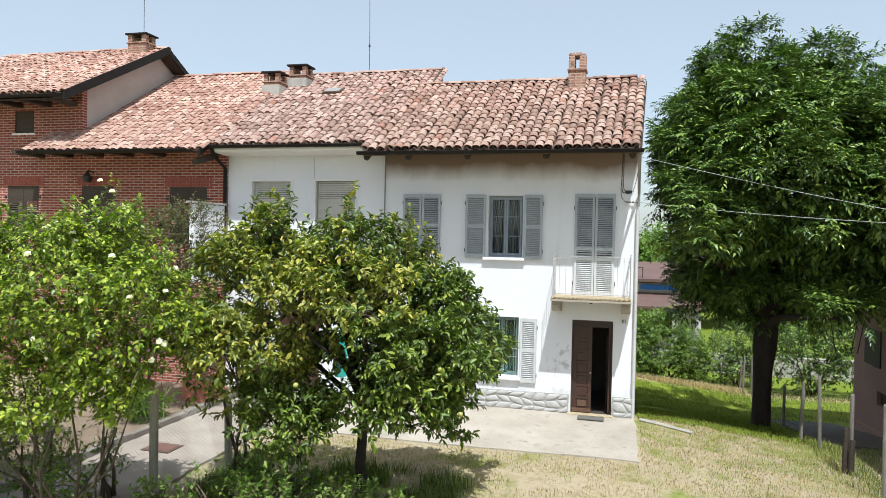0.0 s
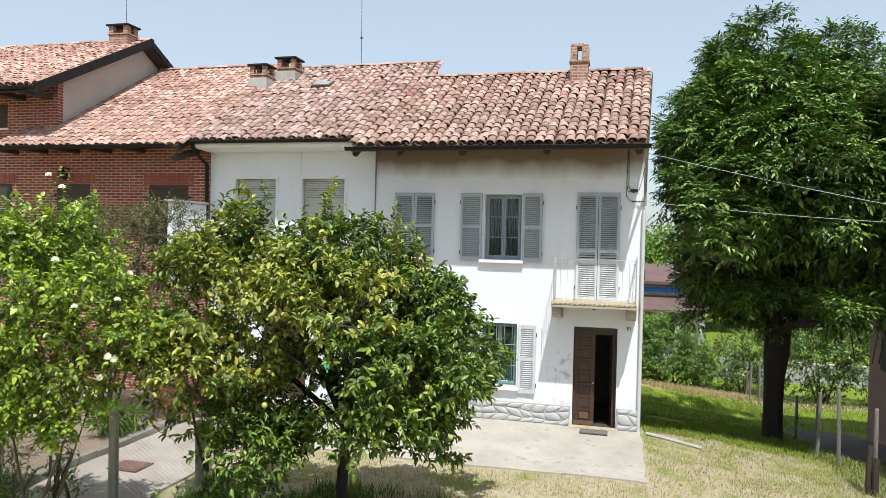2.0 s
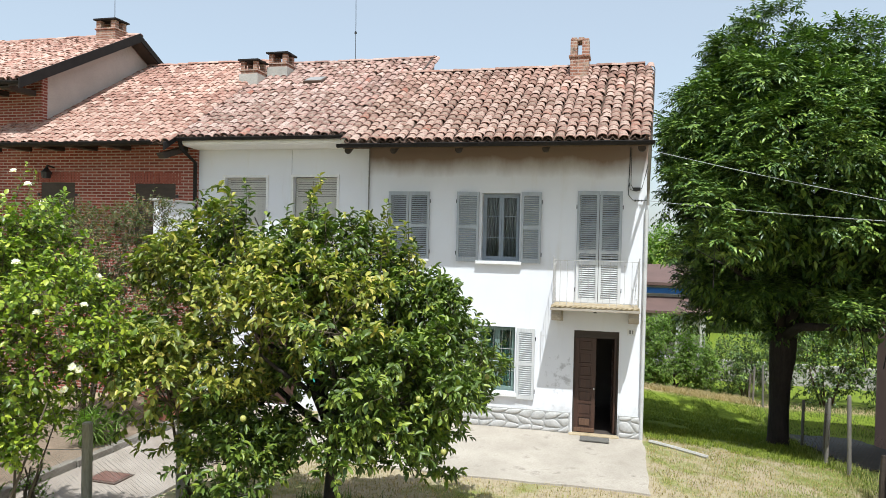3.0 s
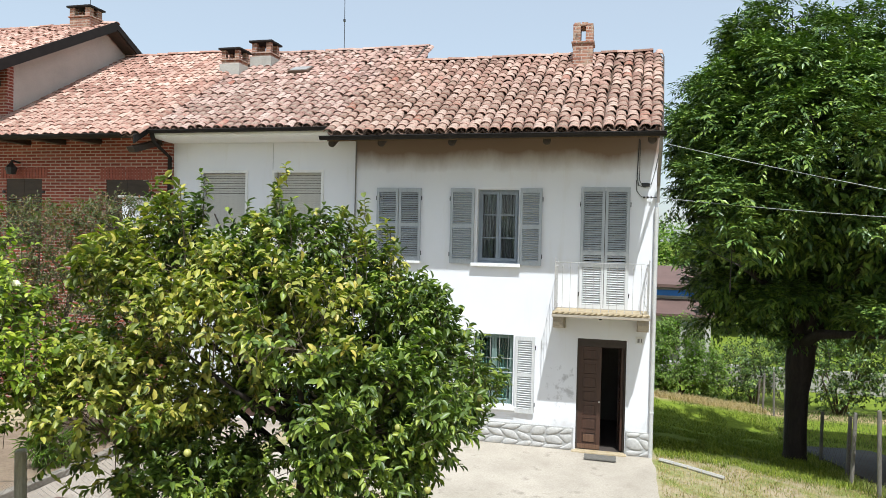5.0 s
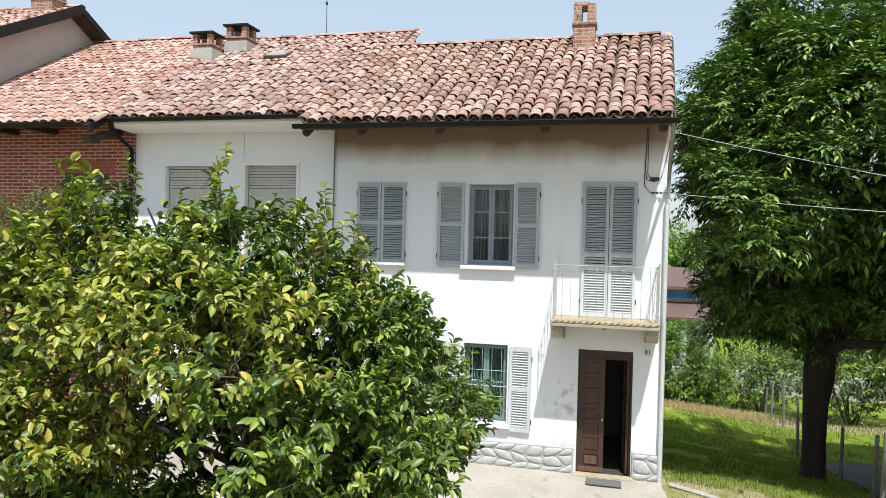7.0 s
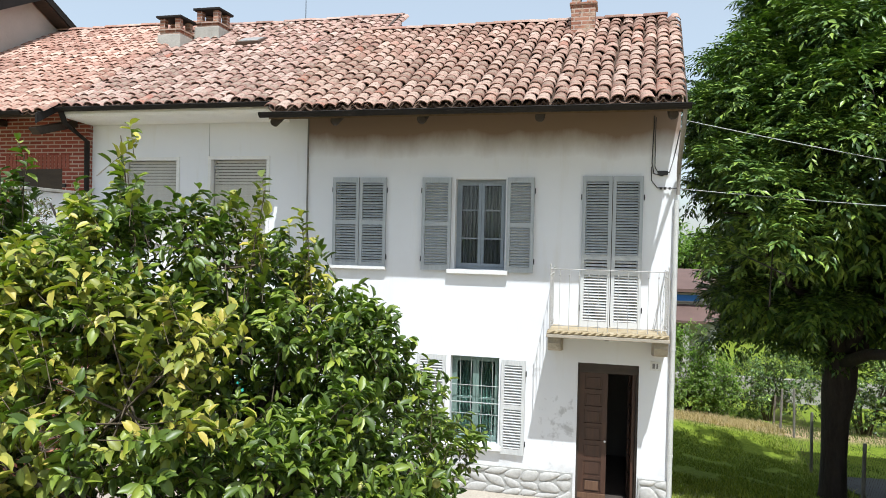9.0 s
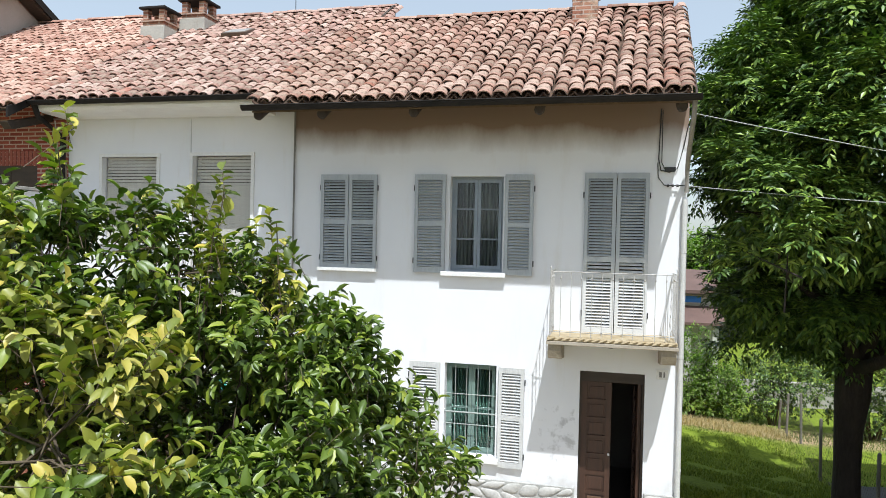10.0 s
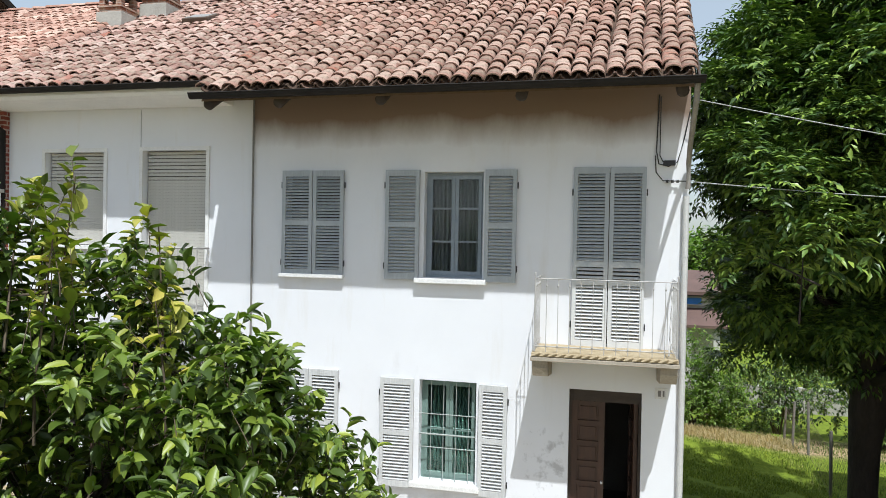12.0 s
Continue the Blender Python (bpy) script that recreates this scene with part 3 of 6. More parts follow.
def tile_roof(parent, base, x0, x1, y0, y1, z0, slope, material, singles, seed, wild=1.0, extra=None, label="", skew=0.0, ridge_to=None):
    """Rows of clay tiles on a slope that rises with y; the lowest rows are pieces of their own."""
    rng = random.Random(seed)
    ang = math.degrees(math.atan(slope))
    run = (y1 - y0) / math.cos(radians(ang))
    show = 0.218
    cols, rows = int(round((x1 - x0) / 0.192)), int(run / show)
    pitch = (x1 - x0) / cols
    roof = part("roof", prism_x([(y0 + 0.15, z0 - 0.05 + slope * 0.15), (y1, z0 - 0.05 + slope * (y1 - y0)), (y1, z0 + slope * (y1 - y0)), (y0 + 0.15, z0 + slope * 0.15)], x0 + 0.06, x1 - 0.06), material, parent, label)
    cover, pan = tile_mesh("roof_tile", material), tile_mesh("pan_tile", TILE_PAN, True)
    one, many, pans = [], [], []
    drift = [rng.uniform(-0.012, 0.012) for _ in range(cols)]
    for r in range(rows):
        for c in range(cols + 1):
            s = r * show + rng.uniform(-0.03, 0.03) * wild
            x = x0 + pitch * (c + 0.5) + rng.uniform(-0.014, 0.014) * wild + (drift[c] if c < cols else 0)
            lift = 0.046 + rng.uniform(-0.006, 0.012) * wild
            m = pose(x, y0 + s * math.cos(radians(ang)), z0 + s * math.sin(radians(ang)) + lift, ang - 2.6 + rng.uniform(-1.2, 1.2) * wild, rng.uniform(-5, 5) * wild, rng.uniform(-3.5, 3.5) * wild)
            xe = x0 + pitch * c + skew * s * math.cos(radians(ang))
            m.translation.x += skew * s * math.cos(radians(ang))
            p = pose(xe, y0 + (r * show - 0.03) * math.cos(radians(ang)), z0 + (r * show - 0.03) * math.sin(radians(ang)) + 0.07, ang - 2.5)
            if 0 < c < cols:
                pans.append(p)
            if c < cols:
                (one if r < singles else many).append(m)
    for x0e, x1e, ya, yb in extra or ():
        n = int(round((x1e - x0e) / pitch))
        for r in range(int((ya - y0) / math.cos(radians(ang)) / show), rows):
            for c in range(n):
                s = r * show
                many.append(pose(x0e + pitch * (c + 0.5), y0 + s * math.cos(radians(ang)), z0 + s * math.sin(radians(ang)) + 0.052, ang - 3, rng.uniform(-4, 4), rng.uniform(-3, 3)))
                pans.append(pose(x0e + pitch * c, y0 + s * math.cos(radians(ang)), z0 + s * math.sin(radians(ang)) + 0.07, ang - 2.5))
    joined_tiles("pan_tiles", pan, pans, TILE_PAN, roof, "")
    if many:
        joined_tiles("upper_tiles", cover, many, material, roof, "")
    late_pieces.append(("roof_tile", cover, one, roof, base))
    # ridge tiles laid along x
    ridge = tile_mesh("ridge_tile", material, False, 0.40, 0.125, 0.105, 0.075)
    n = int(((ridge_to or x1) - x0) / 0.33)
    places = [pose(x0 + 0.33 * k + skew * (y1 - y0), y1 + 0.02, z0 + slope * (y1 - y0) + 0.055 + rng.uniform(0, 0.012), rng.uniform(-3, 3), 0, -90 + rng.uniform(-4, 4)) for k in range(n)]
    late_pieces.append(("ridge_tile", ridge, places, roof, base))
    # the slope behind the ridge
    part("back_slope", prism_x([(y1 + 0.02, z0 + slope * (y1 - y0) - 0.1), (y1 + 3.6, z0 + slope * (y1 - y0 - 3.6) - 0.1), (y1 + 3.6, z0 + slope * (y1 - y0 - 3.6)), (y1 + 0.02, z0 + slope * (y1 - y0))], x0 + 0.03, x1 - 0.03), material, roof)
    return roof


late_pieces = []


def gutter(parent, x0, x1, y, z, r=0.06, label="dark brown metal gutter"):
    bm = bmesh.new()
    seg = 8
    rings = []
    for x in (x0, x1):
        out = [bm.verts.new((x, y - r * math.cos(math.pi * k / seg), z - r * math.sin(math.pi * k / seg))) for k in range(seg + 1)]
        inn = [bm.verts.new((x, y - (r - 0.006) * math.cos(math.pi * k / seg), z - (r - 0.006) * math.sin(math.pi * k / seg))) for k in range(seg + 1)]
        rings.append((out, inn))
    (o0, i0), (o1, i1) = rings
    for k in range(seg):
        bm.faces.new((o0[k], o0[k + 1], o1[k + 1], o1[k]))
        bm.faces.new((i0[k], i1[k], i1[k + 1], i0[k + 1]))
        bm.faces.new((o0[k], i0[k], i0[k + 1], o0[k + 1]))
        bm.faces.new((o1[k], o1[k + 1], i1[k + 1], i1[k]))
    for k in (0, seg):
        bm.faces.new((o0[k], o1[k], i1[k], i0[k]))
    tube(bm, [(x0, y - r, z + 0.004), (x1, y - r, z + 0.004)], 0.009, 6)
    return part("gutter", bm, GUTTER, parent, label)


def chimney(parent, x0, x1, y0, y1, zb, zt, body_mat, cap_mat, label, base_mat=None, tall=0.22, over=0.06, pier=0.24):
    """A square stack with an open lantern of brick piers under a slab."""
    zc = zt - tall
    body = part("chimney", boxed(x0, x1, y0, y1, zb, zc, 0.008), body_mat, parent, label)
    if base_mat:
        part("chimney_base", boxed(x0 - 0.035, x1 + 0.035, y0 - 0.035, y1 + 0.035, zb, zb + (zc - zb) * 0.8, 0.01), base_mat, body)
    part("collar", boxed(x0 - 0.03, x1 + 0.03, y0 - 0.03, y1 + 0.03, zc, zc + 0.04, 0.008), body_mat, body)
    w = (x1 - x0) * pier
    for px in (x0, x1 - w):
        for py in (y0, y1 - w):
            part("pier", boxed(px, px + w, py, py + w, zc + 0.04, zt - 0.05, 0.005), body_mat, body)
    part("flue", boxed(x0 + w * 1.1, x1 - w * 1.1, y0 + w * 1.1, y1 - w * 1.1, zc + 0.02, zc + 0.09), DARK_IRON, body)
    part("cap", boxed(x0 - over, x1 + over, y0 - over, y1 + over, zt - 0.05, zt, 0.012), cap_mat, body)
    return body


# ---- the white house by the lane ----
SLOPE = 0.624
HB = (-2.86, 0.0, 0.0)
house = thing("house", HB, "white plastered two-storey farmhouse with a clay tile roof and grey shutters", "house")
W1, W2, BD, GW, GL, DR = (-5.2, -4.44, 3.38, 4.71), (-3.29, -2.52, 3.36, 4.72), (-1.33, -0.61, 2.6, 4.71), (-3.31, -2.56, 0.73, 2.04), (-5.2, -4.5, 0.73, 2.05), (-1.40, -0.54, 0.01, 2.05)
part("wall", wall_with_openings(-5.72, -0.065, -0.2, 5.95, [W1, W2, BD, GW, GL, DR], 0.0, 0.35), PLASTER_STAIN_SHADE, house, "white lime plaster, greyed and stained, eave shade painted in")
gable = [(0.35, -0.6), (5.4, -0.6), (5.4, 5.6), (2.3, 7.5), (0.35, 6.3)]
part("side_wall", prism_x(gable, -0.35, -0.067), PLASTER, house)
part("side_wall", prism_x(gable, -5.72, -5.45), PLASTER, house)
part("back_wall", boxed(-5.45, -0.35, 5.1, 5.4, -0.6, 5.6), PLASTER, house)
part("floor", boxed(-5.45, -0.35, 0.0, 5.1, -0.12, 0.02), plain("dark_floor_tile", (0.05, 0.04, 0.035), (0.08, 0.065, 0.055), 4, 0.6), house)
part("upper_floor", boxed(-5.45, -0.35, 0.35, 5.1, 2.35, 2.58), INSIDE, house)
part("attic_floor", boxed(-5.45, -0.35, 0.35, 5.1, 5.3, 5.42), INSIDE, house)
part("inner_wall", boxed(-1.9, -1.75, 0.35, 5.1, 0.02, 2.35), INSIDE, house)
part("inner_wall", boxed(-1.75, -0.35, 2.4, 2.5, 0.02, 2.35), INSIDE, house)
tile_roof(house, HB, -5.97, -0.09, -1.03, 2.3, 5.6, SLOPE, TILE_OLD, 9, 3, 1.0, skew=0.05, label="uneven half-round clay tiles, pale and lichened")
gutter(house, -6.02, -0.03, -1.04, 5.58, 0.062)
part("eave_lining", prism_x([(-0.94, 5.535), (0.0, 5.535 + SLOPE * 0.94), (0.0, 5.51 + SLOPE * 0.94), (-0.94, 5.51)], -5.93, -0.12), EAVE_WOOD, house)
for x in (-5.85, -4.9, -3.6, -1.95, -0.24):
    part("rafter_end", tubed([(x, -0.93, 5.475), (x, -0.91, 5.47), (x, 0.0, 5.455 + SLOPE * 0.92)], [0.055, 0.068, 0.068], 10), DARK_WOOD, house, "dark round log rafter end", True)
verge = prism_x([(-0.95, 5.52), (2.3, 5.52 + SLOPE * 3.25), (2.3, 5.62 + SLOPE * 3.25), (-0.95, 5.62)], -0.05, -0.025)
soffit = prism_x([(-0.94, 5.50), (2.3, 5.50 + SLOPE * 3.24), (2.3, 5.515 + SLOPE * 3.24), (-0.94, 5.515)], -0.13, -0.051)
for bm in (verge, soffit):
    for v in bm.verts:
        v.co.x += 0.05 * (v.co.y + 1.03) - 0.045
part("verge_board", verge, DARK_WOOD, house)
part("verge_soffit", soffit, EAVE_WOOD, house)
ch = chimney(house, -1.73, -1.33, 1.68, 2.08, 6.9, 8.22, BRICK_OLD, BRICK_OLD, "worn red brick chimney with an open lantern top", None, 0.40, 0.0, 0.37)
for x, lean in ((-1.66, 3), (-1.5, -2)):
    loose = part("top_brick", boxed(-0.062, 0.062, -0.12, 0.12, 0.0, 0.05, 0.006), BRICK_OLD, ch)
    loose.matrix_basis = pose(x, 1.88, 8.22, 0, 0, lean)
part("flashing_tiles", prism_x([(1.5, 7.17), (1.66, 7.33), (1.66, 7.24), (1.5, 7.1)], -1.8, -1.22), TILE_MID, ch)

# rough stone facing along the foot of the wall
part("plinth", boxed(-5.72, -1.44, -0.04, 0.0, -0.1, 0.43, 0.004), MORTAR, house, "grey stone-faced base of the wall")
part("plinth", boxed(-0.52, -0.065, -0.04, 0.0, -0.1, 0.45, 0.004), MORTAR, house)


def stone_facing(x0, x1, z0, z1, parent, seed):
    """Irregular flat stones with recessed joints, cell by cell."""
    rng = random.Random(seed)
    nx, nz = max(2, int(round((x1 - x0) / 0.27))), 3
    pts = {}
    for i in range(nx + 1):
        for j in range(nz + 1):
            jx = 0 if i in (0, nx) else rng.uniform(-0.06, 0.06)
            jz = 0 if j in (0, nz) else rng.uniform(-0.05, 0.05)
            off = 0.5 * (x1 - x0) / nx if j % 2 and i not in (0, nx) else 0
            pts[i, j] = Vector((min(x1, x0 + (x1 - x0) * i / nx + jx + off * 0.8), 0, z0 + (z1 - z0) * j / nz + jz))
    for i in range(nx):
        for j in range(nz):
            q = [pts[i, j], pts[i + 1, j], pts[i + 1, j + 1], pts[i, j + 1]]
            c = sum(q, Vector()) / 4
            ring = []
            for a, b in zip(q, q[1:] + q[:1]):
                ring += [a.lerp(b, 0.2), a.lerp(b, 0.5) + (a.lerp(b, 0.5) - c) * rng.uniform(-0.02, 0.08), a.lerp(b, 0.8)]
            ring = [c + (p - c) * (1 - 0.011 / max(0.06, (p - c).length)) for p in ring]
            bm = bmesh.new()
            d = -0.05 - rng.uniform(0, 0.012)
            low = [bm.verts.new((p.x, -0.038, p.z)) for p in ring]
            mid = [bm.verts.new((c.x + (p.x - c.x) * 0.94, d + 0.006, c.z + (p.z - c.z) * 0.94)) for p in ring]
            top = [bm.verts.new((c.x + (p.x - c.x) * 0.72, d - rng.uniform(0, 0.006), c.z + (p.z - c.z) * 0.72)) for p in ring]
            peak = bm.verts.new((c.x, d - 0.008, c.z))
            n = len(ring)
            for k in range(n):
                bm.faces.new((low[k], low[(k + 1) % n], mid[(k + 1) % n], mid[k]))
                bm.faces.new((mid[k], mid[(k + 1) % n], top[(k + 1) % n], top[k]))
                bm.faces.new((top[k], top[(k + 1) % n], peak))
            part("stone", bm, GREY_STONE, parent, "", True)


# ---- windows and door of the white house ----
def casement(parent, hole, depth, frame_mat, bars, curtain, sill=True, label="painted wooden casement"):
    """A two-leaf window with glazing bars, set back in its opening, a curtain behind it."""
    x0, x1, z0, z1 = hole
    win = part("window", wall_with_openings(x0 + 0.002, x1 - 0.002, z0 + 0.002, z1 - 0.002, [(x0 + 0.035, x1 - 0.035, z0 + 0.035, z1 - 0.035)], depth, depth + 0.07), frame_mat, parent, label)
    xm = (x0 + x1) / 2
    for a, b in ((x0 + 0.037, xm - 0.002), (xm + 0.002, x1 - 0.037)):
        zs = [z0 + 0.037 + (z1 - z0 - 0.074) * k / bars for k in range(bars + 1)]
        holes = [(a + 0.045, b - 0.045, p + (0.05 if k == 0 else 0.012), q - (0.05 if k == bars - 1 else 0.012)) for k, (p, q) in enumerate(zip(zs, zs[1:]))]
        part("sash", wall_with_openings(a, b, z0 + 0.037, z1 - 0.037, holes, depth - 0.01, depth + 0.035), frame_mat, win)
        pane = part("pane", boxed(a + 0.04, b - 0.04, depth + 0.01, depth + 0.014, z0 + 0.08, z1 - 0.08), GLASS, win)
        pane.visible_shadow = False
    if curtain:
        bm = bmesh.new()
        n = 60
        lo = [bm.verts.new((x0 + 0.05 + (x1 - x0 - 0.1) * k / n, depth + 0.14 + 0.045 * math.sin(k * 1.25) + 0.01 * math.sin(k * 0.4), z0 + 0.03)) for k in range(n + 1)]
        hi = [bm.verts.new((v.co.x, v.co.y, z1 - 0.03)) for v in lo]
        for k in range(n):
            bm.faces.new((lo[k], lo[k + 1], hi[k + 1], hi[k]))
        part("curtain", bm, curtain, win, "gathered curtain behind the glass", True)
    if sill:
        part("sill", boxed(x0 - 0.1, x1 + 0.06, -0.09, 0.16, z0 - 0.07, z0 - 0.005, 0.006), MARBLE, win, "white stone sill")
    return win


casement(house, W2, 0.12, FRAME_GREY, 3, CURTAIN)
gwin = casement(house, GW, 0.14, plain("green_grey_paint", (0.13, 0.20, 0.175), (0.19, 0.27, 0.24), 5.0, 0.55), 2, CURTAIN_GREEN)
for hole in (W1, GL):
    x0, x1, z0, z1 = hole
    part("window", boxed(x0 + 0.002, x1 - 0.002, 0.12, 0.17, z0 + 0.002, z1 - 0.002), DARK_WOOD, house, "dark window behind closed shutters")
    part("sill", boxed(x0 - 0.09, x1 + 0.07, -0.08, 0.1, z0 - 0.07, z0 - 0.02, 0.006), MARBLE, house, "white stone sill")
part("window", boxed(BD[0] + 0.002, BD[1] - 0.002, 0.12, 0.17, BD[2], BD[3] - 0.002), DARK_WOOD, house, "dark balcony door behind closed shutters")
# iron grille before the lower window
x0, x1, z0, z1 = GW
GRILLE = plain("grey_green_iron", (0.24, 0.27, 0.25), (0.36, 0.39, 0.37), 9.0, 0.6, bump_s=0.05)
for k in range(4):
    x = x0 + (x1 - x0) * (0.2 + 0.22 * k)
    part("grille_bar", tubed([(x, 0.05, z0 - 0.0), (x, 0.05, z1 - 0.002)], 0.005, 6), GRILLE, gwin, "thin grey iron bar")
for f, r in ((0.33, 0.007), (0.46, 0.012), (0.66, 0.007)):
    z = z0 + (z1 - z0) * f
    part("grille_rail", tubed([(x0 + 0.002, 0.042, z), (x1 - 0.002, 0.042, z)], r, 6), GRILLE, gwin)

# entrance: a panelled leaf and an open one
x0, x1, z0, z1 = DR
door = part("door_frame", wall_with_openings(x0 + 0.002, x1 - 0.002, z0, z1 - 0.002, [(x0 + 0.03, x1 - 0.03, z0 + 0.001, z1 - 0.15)], 0.06, 0.18), DARK_WOOD, house, "dark wooden door frame with a deep lintel")


def door_leaf(width, height, panels):
    holes = []
    z = 0.10
    for h in panels:
        holes.append((0.075, width - 0.075, z, z + h))
        z += h + 0.05
    bm = wall_with_openings(0, width, 0, height, holes, 0, 0.045)
    for a, b, c, d in holes:
        box(bm, a + 0.001, b - 0.001, 0.016, 0.03, c + 0.001, d - 0.001)
        box(bm, a + 0.025, b - 0.025, 0.006, 0.015, c + 0.025, d - 0.025, 0.004)
    return bm


leaf = part("door_leaf", door_leaf(0.40, 1.85, [0.19, 0.22, 0.2, 0.2, 0.2, 0.2, 0.2]), DOOR_WOOD, house, "brown panelled wooden door leaf")
leaf.location = (-1.37, 0.08, 0.045)
part("door_knob", tubed([(0.375, -0.05, 0.87), (0.375, 0.0, 0.87)], [0.017, 0.012], 10), PIPE, leaf, "worn metal knob")
WORN_WOOD = plain("worn_door_foot", (0.085, 0.042, 0.024), (0.16, 0.09, 0.052), 6, 0.8, stretch=(6, 6, 0.4))
part("bottom_rail", boxed(0.0, 0.40, -0.012, -0.001, 0.0, 0.085, 0.004), WORN_WOOD, leaf, "worn pale foot rail")
part("bottom_panel", boxed(0.102, 0.298, -0.004, 0.004, 0.128, 0.262, 0.004), WORN_WOOD, leaf, "worn pale lowest panel")
leaf2 = part("door_leaf", door_leaf(0.39, 1.85, [0.19, 0.22, 0.2, 0.2, 0.2, 0.2, 0.2]), DOOR_WOOD, house, "brown panelled door leaf standing open inwards")
leaf2.matrix_basis = pose(-0.578, 0.12, 0.045, 0, 0, 98)
part("doorstep", boxed(-1.46, -0.5, -0.12, 0.05, -0.05, 0.042, 0.008), SLAB_STONE, house, "worn pale stone doorstep")
num = part("number_plate", boxed(-0.395, -0.245, -0.012, -0.001, 2.0, 2.13, 0.004), MARBLE, house, "small pale number plate")
part("plate_bar", boxed(-0.36, -0.325, -0.016, -0.0125, 2.03, 2.1), NUMBER, num)
part("plate_bar", boxed(-0.305, -0.285, -0.016, -0.0125, 2.03, 2.1), NUMBER, num)
# ---- shutters ----
def shutter_leaf(width, height, paint, spread=0.04, rails=(0.5,), name="window_shutter", tilt=38):
    """One louvred leaf: frame, fixed slats, two hinges; its origin at the lower hinge corner."""
    rail = 0.06
    zs = [rail, *[height * r for r in rails], height - rail]
    holes = []
    for k, (a, b) in enumerate(zip(zs, zs[1:])):
        holes.append((0.05, width - 0.05, a + (0.035 if k else 0.02), b - (0.035 if k < len(zs) - 2 else 0.02)))
    ob = thing(name, (0, 0, 0), "", "shutter", "shutters of the white house")
    part("shutter_frame", wall_with_openings(0, width, 0, height, holes, 0, 0.038), paint, ob)
    sl = bmesh.new()
    box(sl, 0.052, width - 0.052, -0.021, 0.021, -0.0045, 0.0045)
    me = bpy.data.meshes.new("slat")
    sl.to_mesh(me)
    sl.free()
    me.materials.append(paint)
    for a, b, c, d in holes:
        n = int((d - c) / spread)
        for k in range(n):
            piece("slat", me, pose(0, 0.019, c + (d - c) * (k + 0.5) / n, tilt), ob, (0, 0, 0))
    for z in (height * 0.12, height * 0.86):
        part("hinge", tubed([(-0.012, 0.02, z - 0.04), (-0.012, 0.02, z + 0.04)], 0.009, 6), DARK_IRON, ob)
    return ob


def place_shutter(width, height, x, y, z, paint, label, mirrored=False, swing=0.0, spread=0.04, rails=(0.5,)):
    ob = shutter_leaf(width, height, paint, spread, rails, tilt=-38 if mirrored else 38)
    ob["label"] = label
    m = pose(x, y, z, 0, 0, swing)
    if mirrored:
        # hinge on the far side: turn the leaf about its own upright axis
        m = pose(x, y, z, 0, 0, 180 + swing) @ pose(0, -0.038, 0)
    ob.matrix_basis = m
    return ob


CLOSED, OPEN = "grey painted louvred shutter, closed", "grey painted louvred shutter, folded open against the wall"
place_shutter(0.435, 1.40, -5.265, -0.045, 3.34, SHUTTER, CLOSED)
place_shutter(0.435, 1.40, -4.385, -0.045, 3.34, SHUTTER, CLOSED, True)
place_shutter(0.455, 1.41, -3.80, -0.06, 3.33, SHUTTER, OPEN, swing=1.0)
place_shutter(0.40, 1.41, -2.09, -0.06, 3.33, SHUTTER, OPEN, True, swing=-1.0)
place_shutter(0.42, 2.18, -1.395, -0.045, 2.585, SHUTTER_TALL, "tall grey louvred balcony shutter, closed, sunlight painted in below", rails=(0.36, 0.46))
place_shutter(0.42, 2.18, -0.545, -0.045, 2.585, SHUTTER_TALL, "tall grey louvred balcony shutter, closed, sunlight painted in below", True, rails=(0.36, 0.46))
place_shutter(0.45, 1.41, -3.825, -0.06, 0.635, SHUTTER_PALE, "bleached louvred shutter, folded open against the wall", swing=1.5, spread=0.042)
place_shutter(0.36, 1.41, -2.16, -0.06, 0.62, SHUTTER_PALE, "bleached louvred shutter, folded open against the wall", True, swing=-2.0, spread=0.042)
place_shutter(0.42, 1.40, -5.27, -0.045, 0.69, SHUTTER_PALE, "bleached louvred shutter, closed", spread=0.042)
place_shutter(0.42, 1.40, -4.42, -0.045, 0.69, SHUTTER_PALE, "bleached louvred shutter, closed", True, spread=0.042)

# ---- balcony ----
balcony = thing("balcony", (-1.0, 0.0, 2.3), "small balcony with a yellowed stone slab and thin iron railing", "balcony")
part("slab", boxed(-1.81, -0.19, -0.76, -0.002, 2.495, 2.541, 0.006), plain("underslab", (0.30, 0.26, 0.20), (0.42, 0.37, 0.30), 5, 0.9), balcony)
part("slab_edge", boxed(-1.80, -0.2, -0.745, -0.002, 2.545, 2.59, 0.008), SLAB_STONE, balcony, "yellow-stained stone floor slab")
braid = bmesh.new()
tube(braid, [(0.0, 0.0, 0.0), (0.035, -0.004, 0.008), (0.075, -0.004, 0.030), (0.105, 0.0, 0.036)], [0.008, 0.016, 0.016, 0.008], 7)
braid_me = bpy.data.meshes.new("braid_stone")
braid.to_mesh(braid_me)
braid.free()
braid_me.materials.append(SLAB_STONE)
for k in range(17):
    piece("braid_stone", braid_me, pose(-1.80 + 0.0925 * k, -0.748, 2.553), balcony, (-1.0, 0.0, 2.3))
for x in (-1.71, -0.29):
    part("bracket", prism_x([(-0.002, 2.488), (-0.62, 2.488), (-0.63, 2.40), (-0.60, 2.37), (-0.56, 2.31), (-0.50, 2.28), (-0.002, 2.22)], x - 0.09, x + 0.09), CONCRETE, balcony, "carved grey stone bracket")
ring = [(-1.77, -0.01), (-1.77, -0.71), (-0.22, -0.71), (-0.22, -0.01)]
part("top_rail", tubed([(x, y, 3.43) for x, y in ring], 0.006, 6), IRON, balcony)
